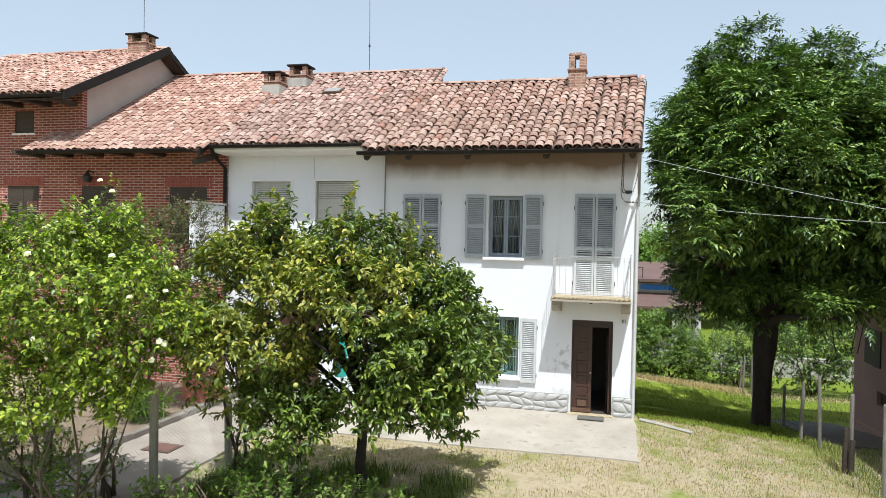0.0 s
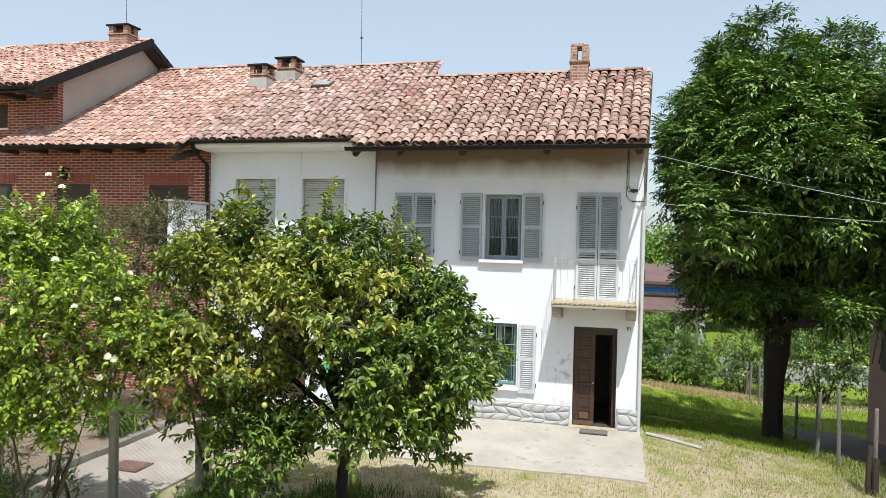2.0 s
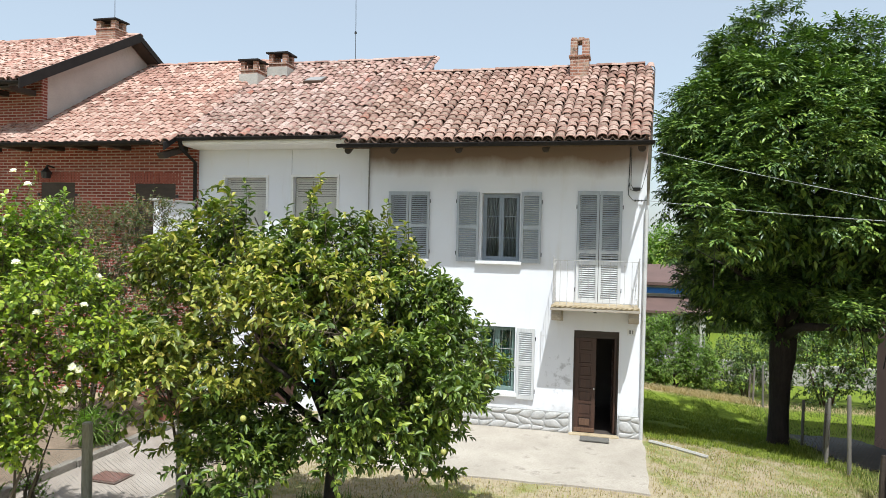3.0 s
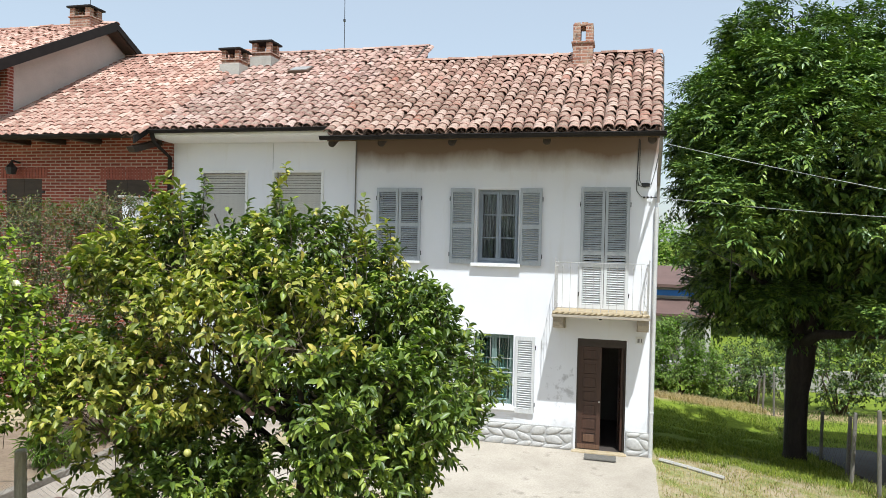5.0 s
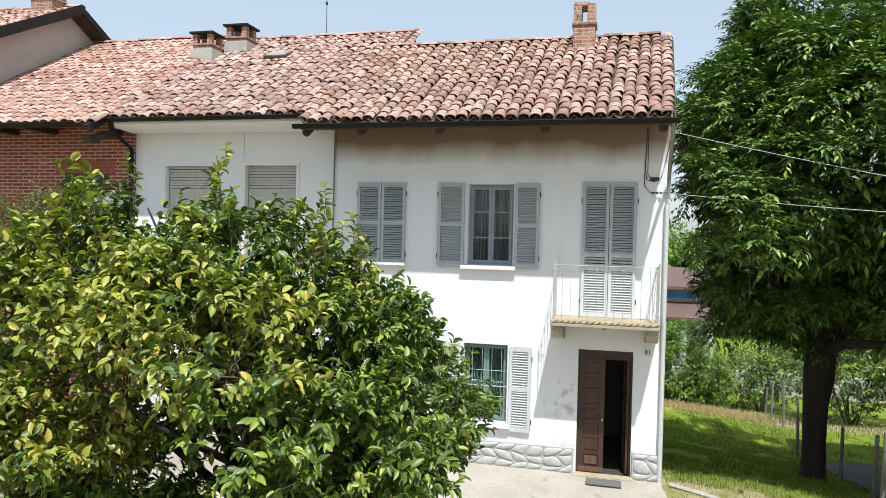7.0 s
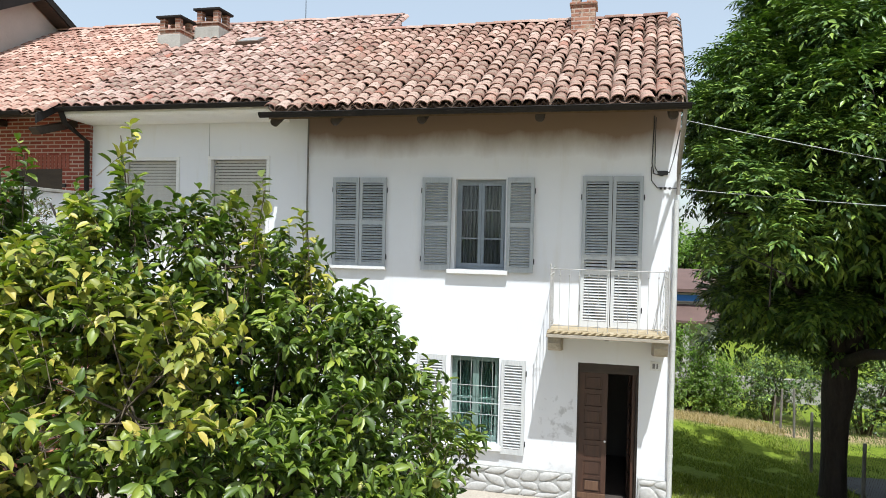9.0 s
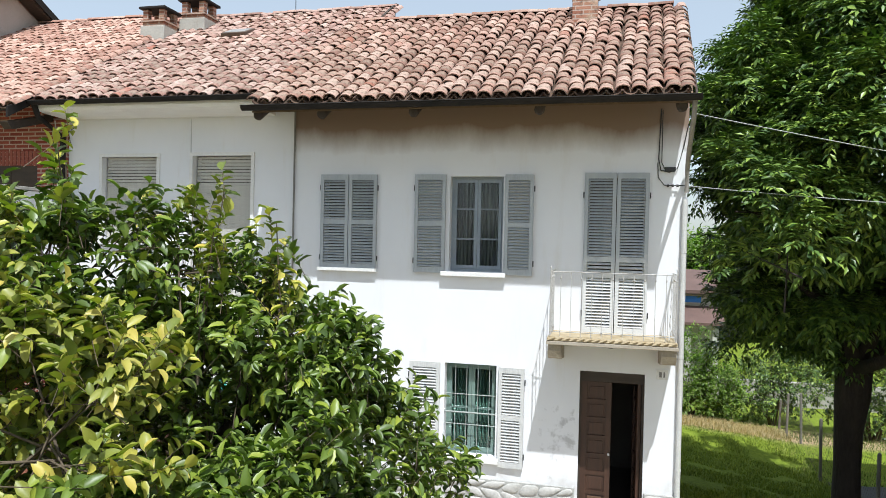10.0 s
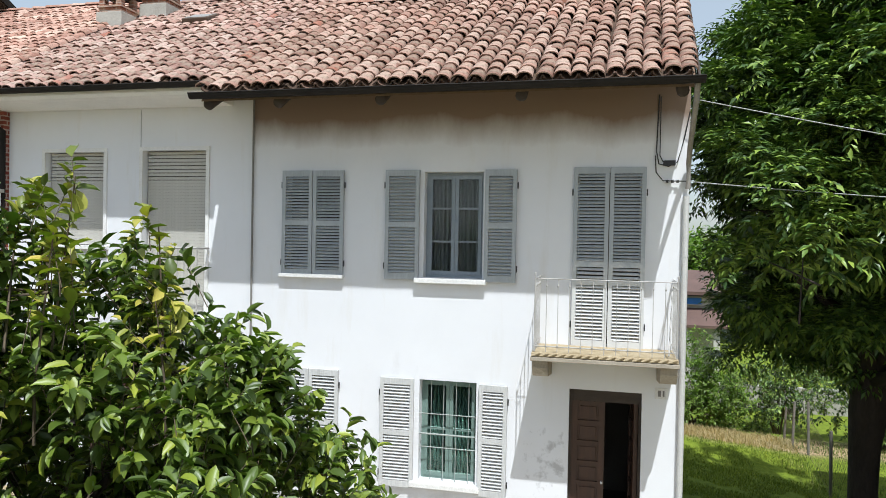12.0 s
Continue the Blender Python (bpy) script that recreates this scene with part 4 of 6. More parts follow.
part("bottom_rail", tubed([(x, y, 2.66) for x, y in ring], 0.007, 6), IRON, balcony)
bal_me = bpy.data.meshes.new("baluster")
bb_ = tubed([(0, 0, z) for z in (2.6, 2.655, 2.67, 2.685, 3.33, 3.35, 3.37, 3.42)], [0.0045, 0.0045, 0.011, 0.0045, 0.0045, 0.012, 0.0045, 0.0045], 6)
bb_.to_mesh(bal_me)
bb_.free()
bal_me.materials.append(IRON)
for k in range(13):
    piece("baluster", bal_me, pose(-1.77 + 1.55 * k / 12, -0.71, 0), balcony, (-1.0, 0.0, 2.3))
for k in range(1, 6):
    for x in (-1.77, -0.22):
        piece("baluster", bal_me, pose(x, -0.71 + 0.7 * k / 6, 0), balcony, (-1.0, 0.0, 2.3))
for x, turn in ((-1.77, 1), (-0.22, -1)):
    for z, up in ((3.36, -1), (2.74, 1)):
        curl = [(x + turn * (0.035 - 0.03 * math.exp(-0.22 * a) * math.cos(a)), -0.71, z + up * 0.03 * math.exp(-0.22 * a) * math.sin(a)) for a in [0.5 * q for q in range(16)]]
        part("scroll", tubed(curl, 0.004, 5), IRON, balcony)
for x in (-1.77, -0.22):
    part("corner_post", tubed([(x, -0.71, 2.6), (x, -0.71, 3.47)], 0.008, 8), IRON, balcony)
    part("finial", tubed([(x, -0.71, 3.47), (x, -0.71, 3.49), (x, -0.71, 3.505)], [0.012, 0.012, 0.004], 8), IRON, balcony)
stay = bmesh.new()
tube(stay, [(-0.22, -0.02, 3.4), (-0.30, -0.68, 2.62)], 0.008, 6)
part("stay", stay, IRON, balcony)
part("ceiling_hook", tubed([(-1.0, -0.4, 2.489), (-1.0, -0.4, 2.44)], 0.03, 8), DARK_IRON, balcony)

# ---- pipes and cables on the wall ----
part("downpipe", tubed([(-0.10, -0.98, 5.55), (-0.10, -0.88, 5.36), (-0.09, -0.3, 4.98), (-0.08, -0.08, 4.8), (-0.08, -0.06, 4.5)], 0.03, 10), plain("weathered_pipe", (0.20, 0.18, 0.16), (0.30, 0.28, 0.25), 5, 0.6), house, "bent grey-brown metal downpipe")
part("downpipe", tubed([(-0.095, -0.05, 4.42), (-0.095, -0.05, 0.02)], 0.036, 12), PIPE, house, "pale metal downpipe at the corner")
for z in (0.8, 2.3, 3.7):
    part("pipe_clip", tubed([(-0.095, -0.05, z), (-0.095, -0.05, z + 0.03)], 0.040, 12), PIPE, house)
part("seam_pipe", tubed([(-5.715, -0.025, 5.9), (-5.715, -0.025, 0.1)], 0.014, 8), plain("seam_grey", (0.17, 0.16, 0.15), (0.24, 0.23, 0.21), 5, 0.7), house, "thin grey conduit down the joint between the houses")
cab = bmesh.new()
tube(cab, [(-0.42, -0.02, 5.62), (-0.43, -0.02, 5.3), (-0.44, -0.02, 4.95), (-0.41, -0.02, 4.8), (-0.3, -0.03, 4.77), (-0.2, -0.03, 4.82), (-0.13, -0.05, 5.1), (-0.08, -0.1, 5.4)], 0.008, 6)
tube(cab, [(-0.40, -0.02, 5.6), (-0.40, -0.02, 5.2), (-0.40, -0.02, 4.9), (-0.36, -0.02, 4.82)], 0.006, 6)
tube(cab, [(-0.45, -0.02, 4.9), (-0.44, -0.02, 4.7), (-0.36, -0.02, 4.6), (-0.1, -0.06, 4.59)], 0.007, 6)
part("wall_cable", cab, BLACK_CABLE, house, "loose dark electric cable on the wall")
part("cable_bracket", boxed(-0.36, -0.22, -0.035, -0.001, 4.78, 4.84, 0.005), DARK_IRON, house)
for k in range(3):
    part("insulator", tubed([(-0.33 + 0.06 * k, -0.05, 4.59), (-0.30 + 0.06 * k, -0.05, 4.59)], 0.018, 8), BLACK_CABLE, house)


def sagging(name, a, b, sag, r, mat, label):
    a, b = Vector(a), Vector(b)
    pts = [a.lerp(b, t) - Vector((0, 0, sag * 4 * t * (1 - t))) for t in [k / 24 for k in range(25)]]
    return tagged(part(name, tubed(pts, r, 6), mat, None), label, "cable")


sagging("power_cable", (-0.04, -0.2, 5.52), (8.6, -1.9, 3.58), 0.12, 0.006, CABLE, "pale overhead cable running from the house corner")
sagging("power_cable", (-0.1, -0.06, 4.59), (8.0, -2.2, 4.07), 0.12, 0.006, CABLE, "pale overhead cable running from the wall bracket")

# ---- the white house in the middle of the row ----
NB = (-7.7, 0.0, 0.0)
near = thing("house", NB, "white plastered terraced house with beige roller blinds and tile roof", "house")
WA, WB, LD = (-9.12, -8.10, 3.67, 5.03), (-7.46, -6.44, 2.72, 5.04), (-8.4, -7.3, 0.05, 2.2)
part("wall", wall_with_openings(-9.78, -5.722, -0.2, 5.95, [WA, WB, LD], 0.004, 0.35), PLASTER, near, "smooth white plaster")
part("side_wall", prism_x([(0.35, -0.4), (6.5, -0.4), (6.5, 6.4), (3.62, 8.3), (0.35, 6.3)], -5.99, -5.73), PLASTER, near)
part("side_wall", prism_x([(0.35, -0.4), (6.5, -0.4), (6.5, 6.4), (3.62, 8.3), (0.35, 6.3)], -9.78, -9.5), PLASTER, near)
part("back_wall", boxed(-9.5, -5.99, 6.2, 6.5, -0.4, 6.4), PLASTER, near)
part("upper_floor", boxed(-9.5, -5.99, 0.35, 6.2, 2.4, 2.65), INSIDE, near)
tile_roof(near, NB, -9.97, -5.77, -0.70, 3.62, 5.78, 0.60, TILE_MID, 12, 5, 1.3, [(-5.77, -5.24, 2.35, 3.62)], label="uneven half-round clay tiles", ridge_to=-5.3)
part("gable_end", prism_x([(2.3, 7.55), (3.62, 8.37), (3.62, 7.6)], -5.5, -5.34), DARK_WOOD, near)
part("verge_board", prism_x([(2.3, 7.6), (3.62, 8.40), (3.62, 8.52), (2.3, 7.70)], -5.36, -5.32), DARK_WOOD, near)
part("cornice", prism_x([(0.0, 5.64), (-0.52, 5.66), (-0.61, 5.68), (-0.65, 5.72), (-0.655, 5.76), (-0.55, 5.80), (0.0, 6.12)], -9.8, -6.05), plain("cornice_paint", (0.72, 0.71, 0.69), (0.8, 0.79, 0.77), 3, 0.85), near, "smooth white plaster cornice")
gutter(near, -9.9, -6.03, -0.735, 5.80, 0.055)
part("downpipe", tubed([(-9.80, -0.72, 5.80), (-9.82, -0.6, 5.6), (-9.82, -0.08, 5.35), (-9.82, -0.06, 0.05)], 0.045, 10), GUTTER, near, "dark brown metal downpipe")


def roller_blind(parent, hole, drop, name="roller_blind"):
    x0, x1, z0, z1 = hole
    win = part("window", wall_with_openings(x0 - 0.05, x1 + 0.05, z0 + 0.0, z1 + 0.05, [(x0 + 0.003, x1 - 0.003, z0 + 0.001, z1 - 0.003)], -0.02, 0.003), MARBLE, parent, "pale stone surround with a lowered beige roller blind")
    bm = boxed(x0 + 0.02, x1 - 0.02, 0.09, 0.102, 0.0, 0.042, 0.003)
    me = bpy.data.meshes.new("blind_slat")
    bm.to_mesh(me)
    bm.free()
    me.materials.append(BLIND)
    z = z1
    for k in range(int((z1 - z0 - drop) / 0.0425)):
        z -= 0.051 if k < 9 else 0.0425
        if z > z0:
            piece("blind_slat", me, pose(0, 0, z), win, (0, 0, 0))
    part("pane", boxed(x0 + 0.02, x1 - 0.02, 0.2, 0.22, z0, z1), DARK_WOOD, win)
    return win


roller_blind(near, WA, 0.0)
roller_blind(near, WB, 0.0)
part("sill", boxed(-9.2, -8.02, -0.07, 0.1, 3.61, 3.665, 0.006), MARBLE, near)
rail = part("window_guard", tubed([(-7.56, -0.02, 3.67), (-7.56, -0.3, 3.67), (-6.38, -0.3, 3.67), (-6.38, -0.02, 3.67)], 0.016, 6), IRON, near, "pale iron window guard")
for k in range(13):
    part("baluster", tubed([(-7.56 + 1.18 * k / 12, -0.3, 2.72), (-7.56 + 1.18 * k / 12, -0.3, 3.67)], 0.008, 6), IRON, rail)
part("guard_slab", boxed(-7.62, -6.32, -0.36, -0.001, 2.62, 2.72, 0.01), MARBLE, near)
part("door_leaf", boxed(-8.39, -7.31, 0.12, 0.17, 0.05, 2.19, 0.004), DOOR_WOOD, near)
part("seam_line", tubed([(-7.5, 0.001, 5.62), (-7.5, 0.001, 5.09)], 0.006, 6), GREY_PATCH, near)
c1 = chimney(near, -10.08, -9.62, 2.2, 2.65, 7.55, 8.24, BRICK_OLD, GUTTER, "brick chimney on a rendered base with a slab cap", CONCRETE_OLD, 0.3)
c2 = chimney(near, -9.56, -9.06, 2.7, 3.15, 7.85, 8.53, BRICK_OLD, GUTTER, "brick chimney on a rendered base with a slab cap", CONCRETE_OLD, 0.32)
sk = part("skylight", boxed(0, 0.5, 0, 0.42, 0.05, 0.12, 0.01), RUST, near, "small dark metal skylight")
sk.matrix_basis = pose(-8.25, 2.05, 5.78 + 0.60 * 2.75 + 0.05, math.degrees(math.atan(SLOPE)) - 6)
part("skylight_pane", boxed(0.04, 0.46, 0.04, 0.38, 0.121, 0.126), plain("dusty_glass", (0.26, 0.24, 0.22), (0.36, 0.34, 0.31), 6, 0.25), sk)
ant = part("antenna", tubed([(-7.55, 3.7, 8.3), (-7.56, 3.7, 9.6), (-7.58, 3.7, 10.7)], 0.008, 6), DARK_IRON, near, "thin roof antenna mast")
part("antenna_clamp", tubed([(-7.56, 3.7, 9.2), (-7.56, 3.7, 9.26)], 0.03, 6), DARK_IRON, ant)

# ---- the red brick house ----
RB = (-12.5, -0.1, 0.0)
red = thing("house", RB, "red brick house with dark brown shutters and a red tile roof", "house")
B1, B2, B3, B0 = (-16.3, -15.3, 3.45, 4.9), (-13.95, -13.0, 3.45, 4.9), (-11.35, -10.3, 3.45, 4.88), (-16.1, -15.47, 6.29, 6.88)
part("wall", wall_with_openings(-13.98, -9.785, -0.3, 5.98, [B2, B3], -0.1, 0.25), BRICK, red, "red facing brick")
part("tall_wall", wall_with_openings(-24.0, -13.98, -0.3, 7.5, [B1, B0], -0.1, 0.25), BRICK, red, "red facing brick")
part("gable_wall", prism_x([(-0.098, 5.0), (6.0, 5.0), (6.0, 7.4), (2.87, 9.02), (-0.098, 7.45)], -14.2, -13.975), GABLE, red, "smooth grey-beige rendered gable")
part("back_wall", boxed(-24.0, -9.79, 6.2, 6.5, -0.4, 6.4), BRICK, red)
part("brick_corner", boxed(-14.25, -13.96, -0.12, 0.06, 5.6, 7.42), BRICK, red)
tile_roof(red, RB, -14.95, -9.82, -1.05, 3.75, 5.64, 0.60, TILE_RED, 10, 8, 1.0, label="red and buff half-round clay tiles")
tile_roof(red, RB, -19.6, -13.62, -1.05, 2.87, 7.08, 0.53, TILE_RED, 5, 9, 1.0, label="red and buff half-round clay tiles")
gutter(red, -15.0, -10.2, -1.08, 5.69, 0.055)
gutter(red, -19.6, -13.6, -1.08, 7.07, 0.055)
bargeboard = prism_x([(-1.12, 6.9), (2.87, 9.02), (2.87, 9.27), (-1.12, 7.15)], -13.62, -13.585)
part("bargeboard", bargeboard, GUTTER, red, "dark metal-clad bargeboard")
part("bargeboard", prism_x([(2.87, 9.07), (6.4, 7.2), (6.4, 7.36), (2.87, 9.24)], -13.62, -13.585), GUTTER, red, "dark metal-clad bargeboard")
part("verge_soffit", prism_x([(-1.05, 6.98), (2.87, 9.05), (6.4, 7.18), (6.4, 7.22), (2.87, 9.09), (-1.05, 7.02)], -13.97, -13.63), DARK_WOOD, red)
part("bargeboard", prism_x([(-1.12, 5.50), (-0.55, 5.84), (-0.55, 5.96), (-1.12, 5.66)], -9.9, -9.865), GUTTER, red)
for x in (-15.2, -14.3, -13.38, -12.47, -11.56):
    part("rafter_end", boxed(x - 0.09, x + 0.09, -0.95, -0.101, 5.63, 5.74, 0.01), DARK_WOOD, red)
for x in (-15.9, -15.0, -14.2):
    part("rafter_end", boxed(x - 0.09, x + 0.09, -0.95, -0.101, 6.95, 7.07, 0.01), DARK_WOOD, red)
part("eave_soffit", prism_x([(-1.0, 5.66), (-0.101, 6.2), (-0.101, 6.16), (-1.0, 5.62)], -14.9, -9.9), DARK_WOOD, red)
part("eave_soffit", prism_x([(-1.0, 7.0), (-0.101, 7.48), (-0.101, 7.44), (-1.0, 6.96)], -24.0, -13.98), DARK_WOOD, red)
part("fascia_corner", prism_x([(-1.0, 5.45), (-0.1, 5.72), (-0.1, 5.6), (-0.9, 5.35)], -10.15, -10.0), DARK_WOOD, red)


SOLDIER = plain("soldier_brick", (0.22, 0.06, 0.042), (0.32, 0.10, 0.07), 9, 0.9)


def brown_shutters(parent, hole):
    x0, x1, z0, z1 = hole
    xm = (x0 + x1) / 2
    for a, b in ((x0 + 0.004, xm - 0.003), (xm + 0.003, x1 - 0.004)):
        zm = (z0 + z1) / 2
        holes = [(a + 0.06, b - 0.06, z0 + 0.08, zm - 0.04), (a + 0.06, b - 0.06, zm + 0.04, z1 - 0.4)]
        leaf = part("shutter", wall_with_openings(a, b, z0, z1 - 0.004, holes, -0.09, -0.05), DARK_WOOD, parent, "dark brown wooden shutter, closed")
        for p, q, c, d in holes:
            n = int((d - c) / 0.05)
            bm = bmesh.new()
            for k in range(n):
                z = c + (d - c) * (k + 0.5) / n
                box(bm, p + 0.001, q - 0.001, -0.085, -0.06, z - 0.016, z + 0.016)
            part("slats", bm, plain("brown_slat", (0.05, 0.04, 0.032), (0.085, 0.07, 0.055), 4, 0.7), leaf)
    for x in (x0 - 0.05, x1 + 0.05):
        part("shutter_stay", boxed(x - 0.03, x + 0.03, -0.13, -0.101, z1 - 0.32, z1 - 0.26, 0.004), DARK_IRON, parent)
    n = int((x1 - x0 + 0.3) / 0.075)
    for k in range(n):
        x = x0 - 0.15 + (x1 - x0 + 0.3) * (k + 0.5) / n
        part("brick", boxed(x - 0.031, x + 0.031, -0.108, -0.098, z1 + 0.005, z1 + 0.245), SOLDIER, parent)


for hole in (B1, B2, B3):
    brown_shutters(red, hole)
part("window", boxed(-16.1, -15.47, -0.06, -0.02, 6.29, 6.88), DARK_WOOD, red, "small dark attic window")
part("sill", boxed(-16.15, -15.42, -0.14, 0.0, 6.24, 6.288), MARBLE, red)
part("wall_lamp", tubed([(-13.6, -0.1, 5.25), (-13.6, -0.3, 5.28), (-13.6, -0.32, 5.2), (-13.6, -0.32, 5.12), (-13.6, -0.32, 4.98)], [0.02, 0.02, 0.05, 0.12, 0.09], 8), DARK_IRON, red, "dark iron wall lantern")
chimney(red, -14.64, -14.03, 2.4, 2.85, 8.6, 9.58, BRICK_OLD, GUTTER, "pale brick chimney with a dark slab cap", None, 0.3)
part("antenna", tubed([(-14.7, 3.2, 8.6), (-14.72, 3.2, 11.6)], 0.008, 6), DARK_IRON, red)
part("partition", boxed(-9.93, -9.80, -1.35, -0.101, 2.62, 4.42, 0.008), PLASTER, red, "white plastered partition wall")
part("brick_pier", boxed(-9.95, -9.79, -1.36, -0.101, -0.05, 2.615, 0.006), BRICK, red, "red brick pier")
part("coping", boxed(-9.98, -9.75, -1.42, -0.101, 4.425, 4.475, 0.006), CONCRETE_OLD, red)


# ---- plants ----
LEAF_T = np.array([(0, 0, 0)] + [(x, w * k, 0.16 * abs(k) - 0.30 * x * x) for x, w in ((0.2, 0.36), (0.5, 0.5), (0.8, 0.33)) for k in (-1, 0, 1)] + [(1.0, 0, -0.31)])
LEAF_F = [(0, 2, 1), (0, 3, 2), (1, 2, 5, 4), (2, 3, 6, 5), (4, 5, 8, 7), (5, 6, 9, 8), (7, 8, 10), (8, 9, 10)]
LEAFLET_T = np.array([(0, 0, 0), (0.45, -0.5, 0.06), (0.45, 0, -0.03), (0.45, 0.5, 0.06), (1.0, 0, -0.16)])
LEAFLET_F = [(0, 2, 1), (0, 3, 2), (1, 2, 4), (2, 3, 4)]
OVAL_T = np.array([(0, 0, 0), (0.32, -0.46, 0.05), (0.5, 0, -0.06), (0.32, 0.46, 0.05), (0.74, -0.36, -0.06), (0.74, 0.36, -0.06), (1.0, 0, -0.28)])
OVAL_F = [(0, 2, 1), (0, 3, 2), (1, 2, 4), (2, 3, 5), (4, 2, 6), (2, 5, 6)]


def unit(a):
    return a / np.maximum(1e-9, np.linalg.norm(a, axis=-1, keepdims=True))


def leaf_arrays(base, along, up, length, width, template=LEAF_T):
    """World vertices of many leaves at once."""
    along = unit(along)
    side = unit(np.cross(along, up))
    nor = np.cross(side, along)
    t = template
    return (base[:, None, :] + along[:, None, :] * (t[None, :, 0:1] * length[:, None, None]) + side[:, None, :] * (t[None, :, 1:2] * width[:, None, None]) + nor[:, None, :] * (t[None, :, 2:3] * length[:, None, None]))


def leaf_mesh_object(name, verts, material, parent, label="", faces=LEAF_F):
    n, k, _ = verts.shape
    fs = [tuple(i + q * k for i in f) for q in range(n) for f in faces]
    return tagged(raw(name, verts.reshape(-1, 3).tolist(), fs, material, parent, label), kind="stuff")


def crown_points(rs, lumps, n, inner=0.45, rough=0.3, freq=1.7, gap=-0.2, gap_scale=1.6, deep=0.62):
    """Points near the surface of a union of uneven lumps, and the outward way at each."""
    out_p, out_d = [], []
    w = np.array([l[3] * l[4] + l[4] * l[5] + l[3] * l[5] for l in lumps])
    w = w / w.sum()
    while len(out_p) < n:
        k = rs.choice(len(lumps), p=w)
        c, r = np.array(lumps[k][:3]), np.array(lumps[k][3:6])
        d = unit(rs.normal(size=3))
        f = 1 + rough * noise.noise(Vector(c * 0.37) + Vector(d) * freq)
        q = f * (inner + (1.03 - inner) * rs.random() ** 0.45)
        p = c + d * r * q
        if any(np.linalg.norm((p - np.array(l[:3])) / np.array(l[3:6])) < 0.5 for j, l in enumerate(lumps) if j != k):
            continue
        if q > deep * f and noise.noise(Vector(p) * gap_scale) < gap:
            continue
        out_p.append(p)
        out_d.append(unit(d / r))
    return np.array(out_p), np.array(out_d)


def sprays(rs, pts, outs, twig, per, length, width, up_pull=0.35, droop=0.25, splay=0.75):
    """Leaves set along short twigs; returns leaf arguments and the twigs."""
    n = len(pts)
    d = unit(outs + rs.normal(size=(n, 3)) * 0.55 + np.array([0, 0, up_pull]))
    L = twig * rs.uniform(0.6, 1.3, n)
    bases, alongs, ups = [], [], []
    for k in range(per):
        t = (k + 0.6) / per
        a = k * 2.4 + rs.uniform(0, 6.28, n)
        e1 = unit(np.cross(d, np.array([0.31, 0.2, 0.93])))
        e2 = np.cross(d, e1)
        rad = np.cos(a)[:, None] * e1 + np.sin(a)[:, None] * e2
        bases.append(pts + d * (L * (t - 0.5))[:, None])
        al = unit(d * (0.25 + 0.6 * t) + rad * splay + np.array([0, 0, -droop]) + rs.normal(size=(n, 3)) * 0.15)
        alongs.append(al)
        ups.append(unit(np.array([0, 0, 1.0]) + d * 0.5 + rs.normal(size=(n, 3)) * 0.35))
    b, a, u = np.concatenate(bases), np.concatenate(alongs), np.concatenate(ups)
    m = len(b)
    le = length * rs.uniform(0.65, 1.2, m)
    return b, a, u, le, le * width * rs.uniform(0.85, 1.15, m), (pts - d * (L * 0.9)[:, None], pts + d * (L * 0.45)[:, None])


def clumps(rs, lumps, count, size, twigs, inner=0.8, low=0.3, flat=0.72, gap=-0.2, gap_scale=1.3, up=0.5, rough=0.35):
    """Rounded leafy clumps at the ends of the boughs with dark hollows between them; few hang below."""
    hubs_, outs_ = crown_points(rs, lumps, count, inner, rough, 2.2, gap, gap_scale)
    stay = (outs_[:, 2] > -0.3) | (rs.random(len(outs_)) < low)
    hubs_, outs_ = hubs_[stay], outs_[stay]
    pts, ways = [], []
    for h, o in zip(hubs_, outs_):
        r = rs.uniform(*size)
        for _ in range(max(3, int(twigs * (r / size[1]) ** 1.5))):
            v = unit(rs.normal(size=3) + o * 0.8 + np.array([0, 0, up]))
            pts.append(h + v * r * np.array([1.0, 1.0, flat]) * rs.random() ** 0.4)
            ways.append(unit(v + o * 0.5))
    return np.array(pts), np.array(ways), hubs_, outs_


def twig_object(name, a, b, r, material, parent):
    n = len(a)
    d = unit(b - a)
    e1 = unit(np.cross(d, np.array([0.3, 0.25, 0.92])))
    e2 = np.cross(d, e1)
    vs = []
    for p, rr in ((a, r), (b, r * 0.4)):
        for t in (0, 2.094, 4.189):
            vs.append(p + rr * (math.cos(t) * e1 + math.sin(t) * e2))
    v = np.stack(vs, 1)
    return leaf_mesh_object(name, v, material, parent, "", [(0, 1, 4, 3), (1, 2, 5, 4), (2, 0, 3, 5), (3, 4, 5)])


def limbs(parent, start, targets, r0, seed, name="limb", material=None, mid_lift=0.3):
    rng = random.Random(seed)
    s = Vector(start)
    for q in targets:
        q = Vector(q)
        m1 = s.lerp(q, 0.33) + Vector((rng.uniform(-1, 1), rng.uniform(-1, 1), 0.6)) * mid_lift * 0.6
        m2 = s.lerp(q, 0.68) + Vector((rng.uniform(-1, 1), rng.uniform(-1, 1), 0.5)) * mid_lift * 0.5
        part(name, tubed([s, m1, m2, q], [r0, r0 * 0.7, r0 * 0.45, r0 * 0.15], 7), material or BARK, parent, "", True)


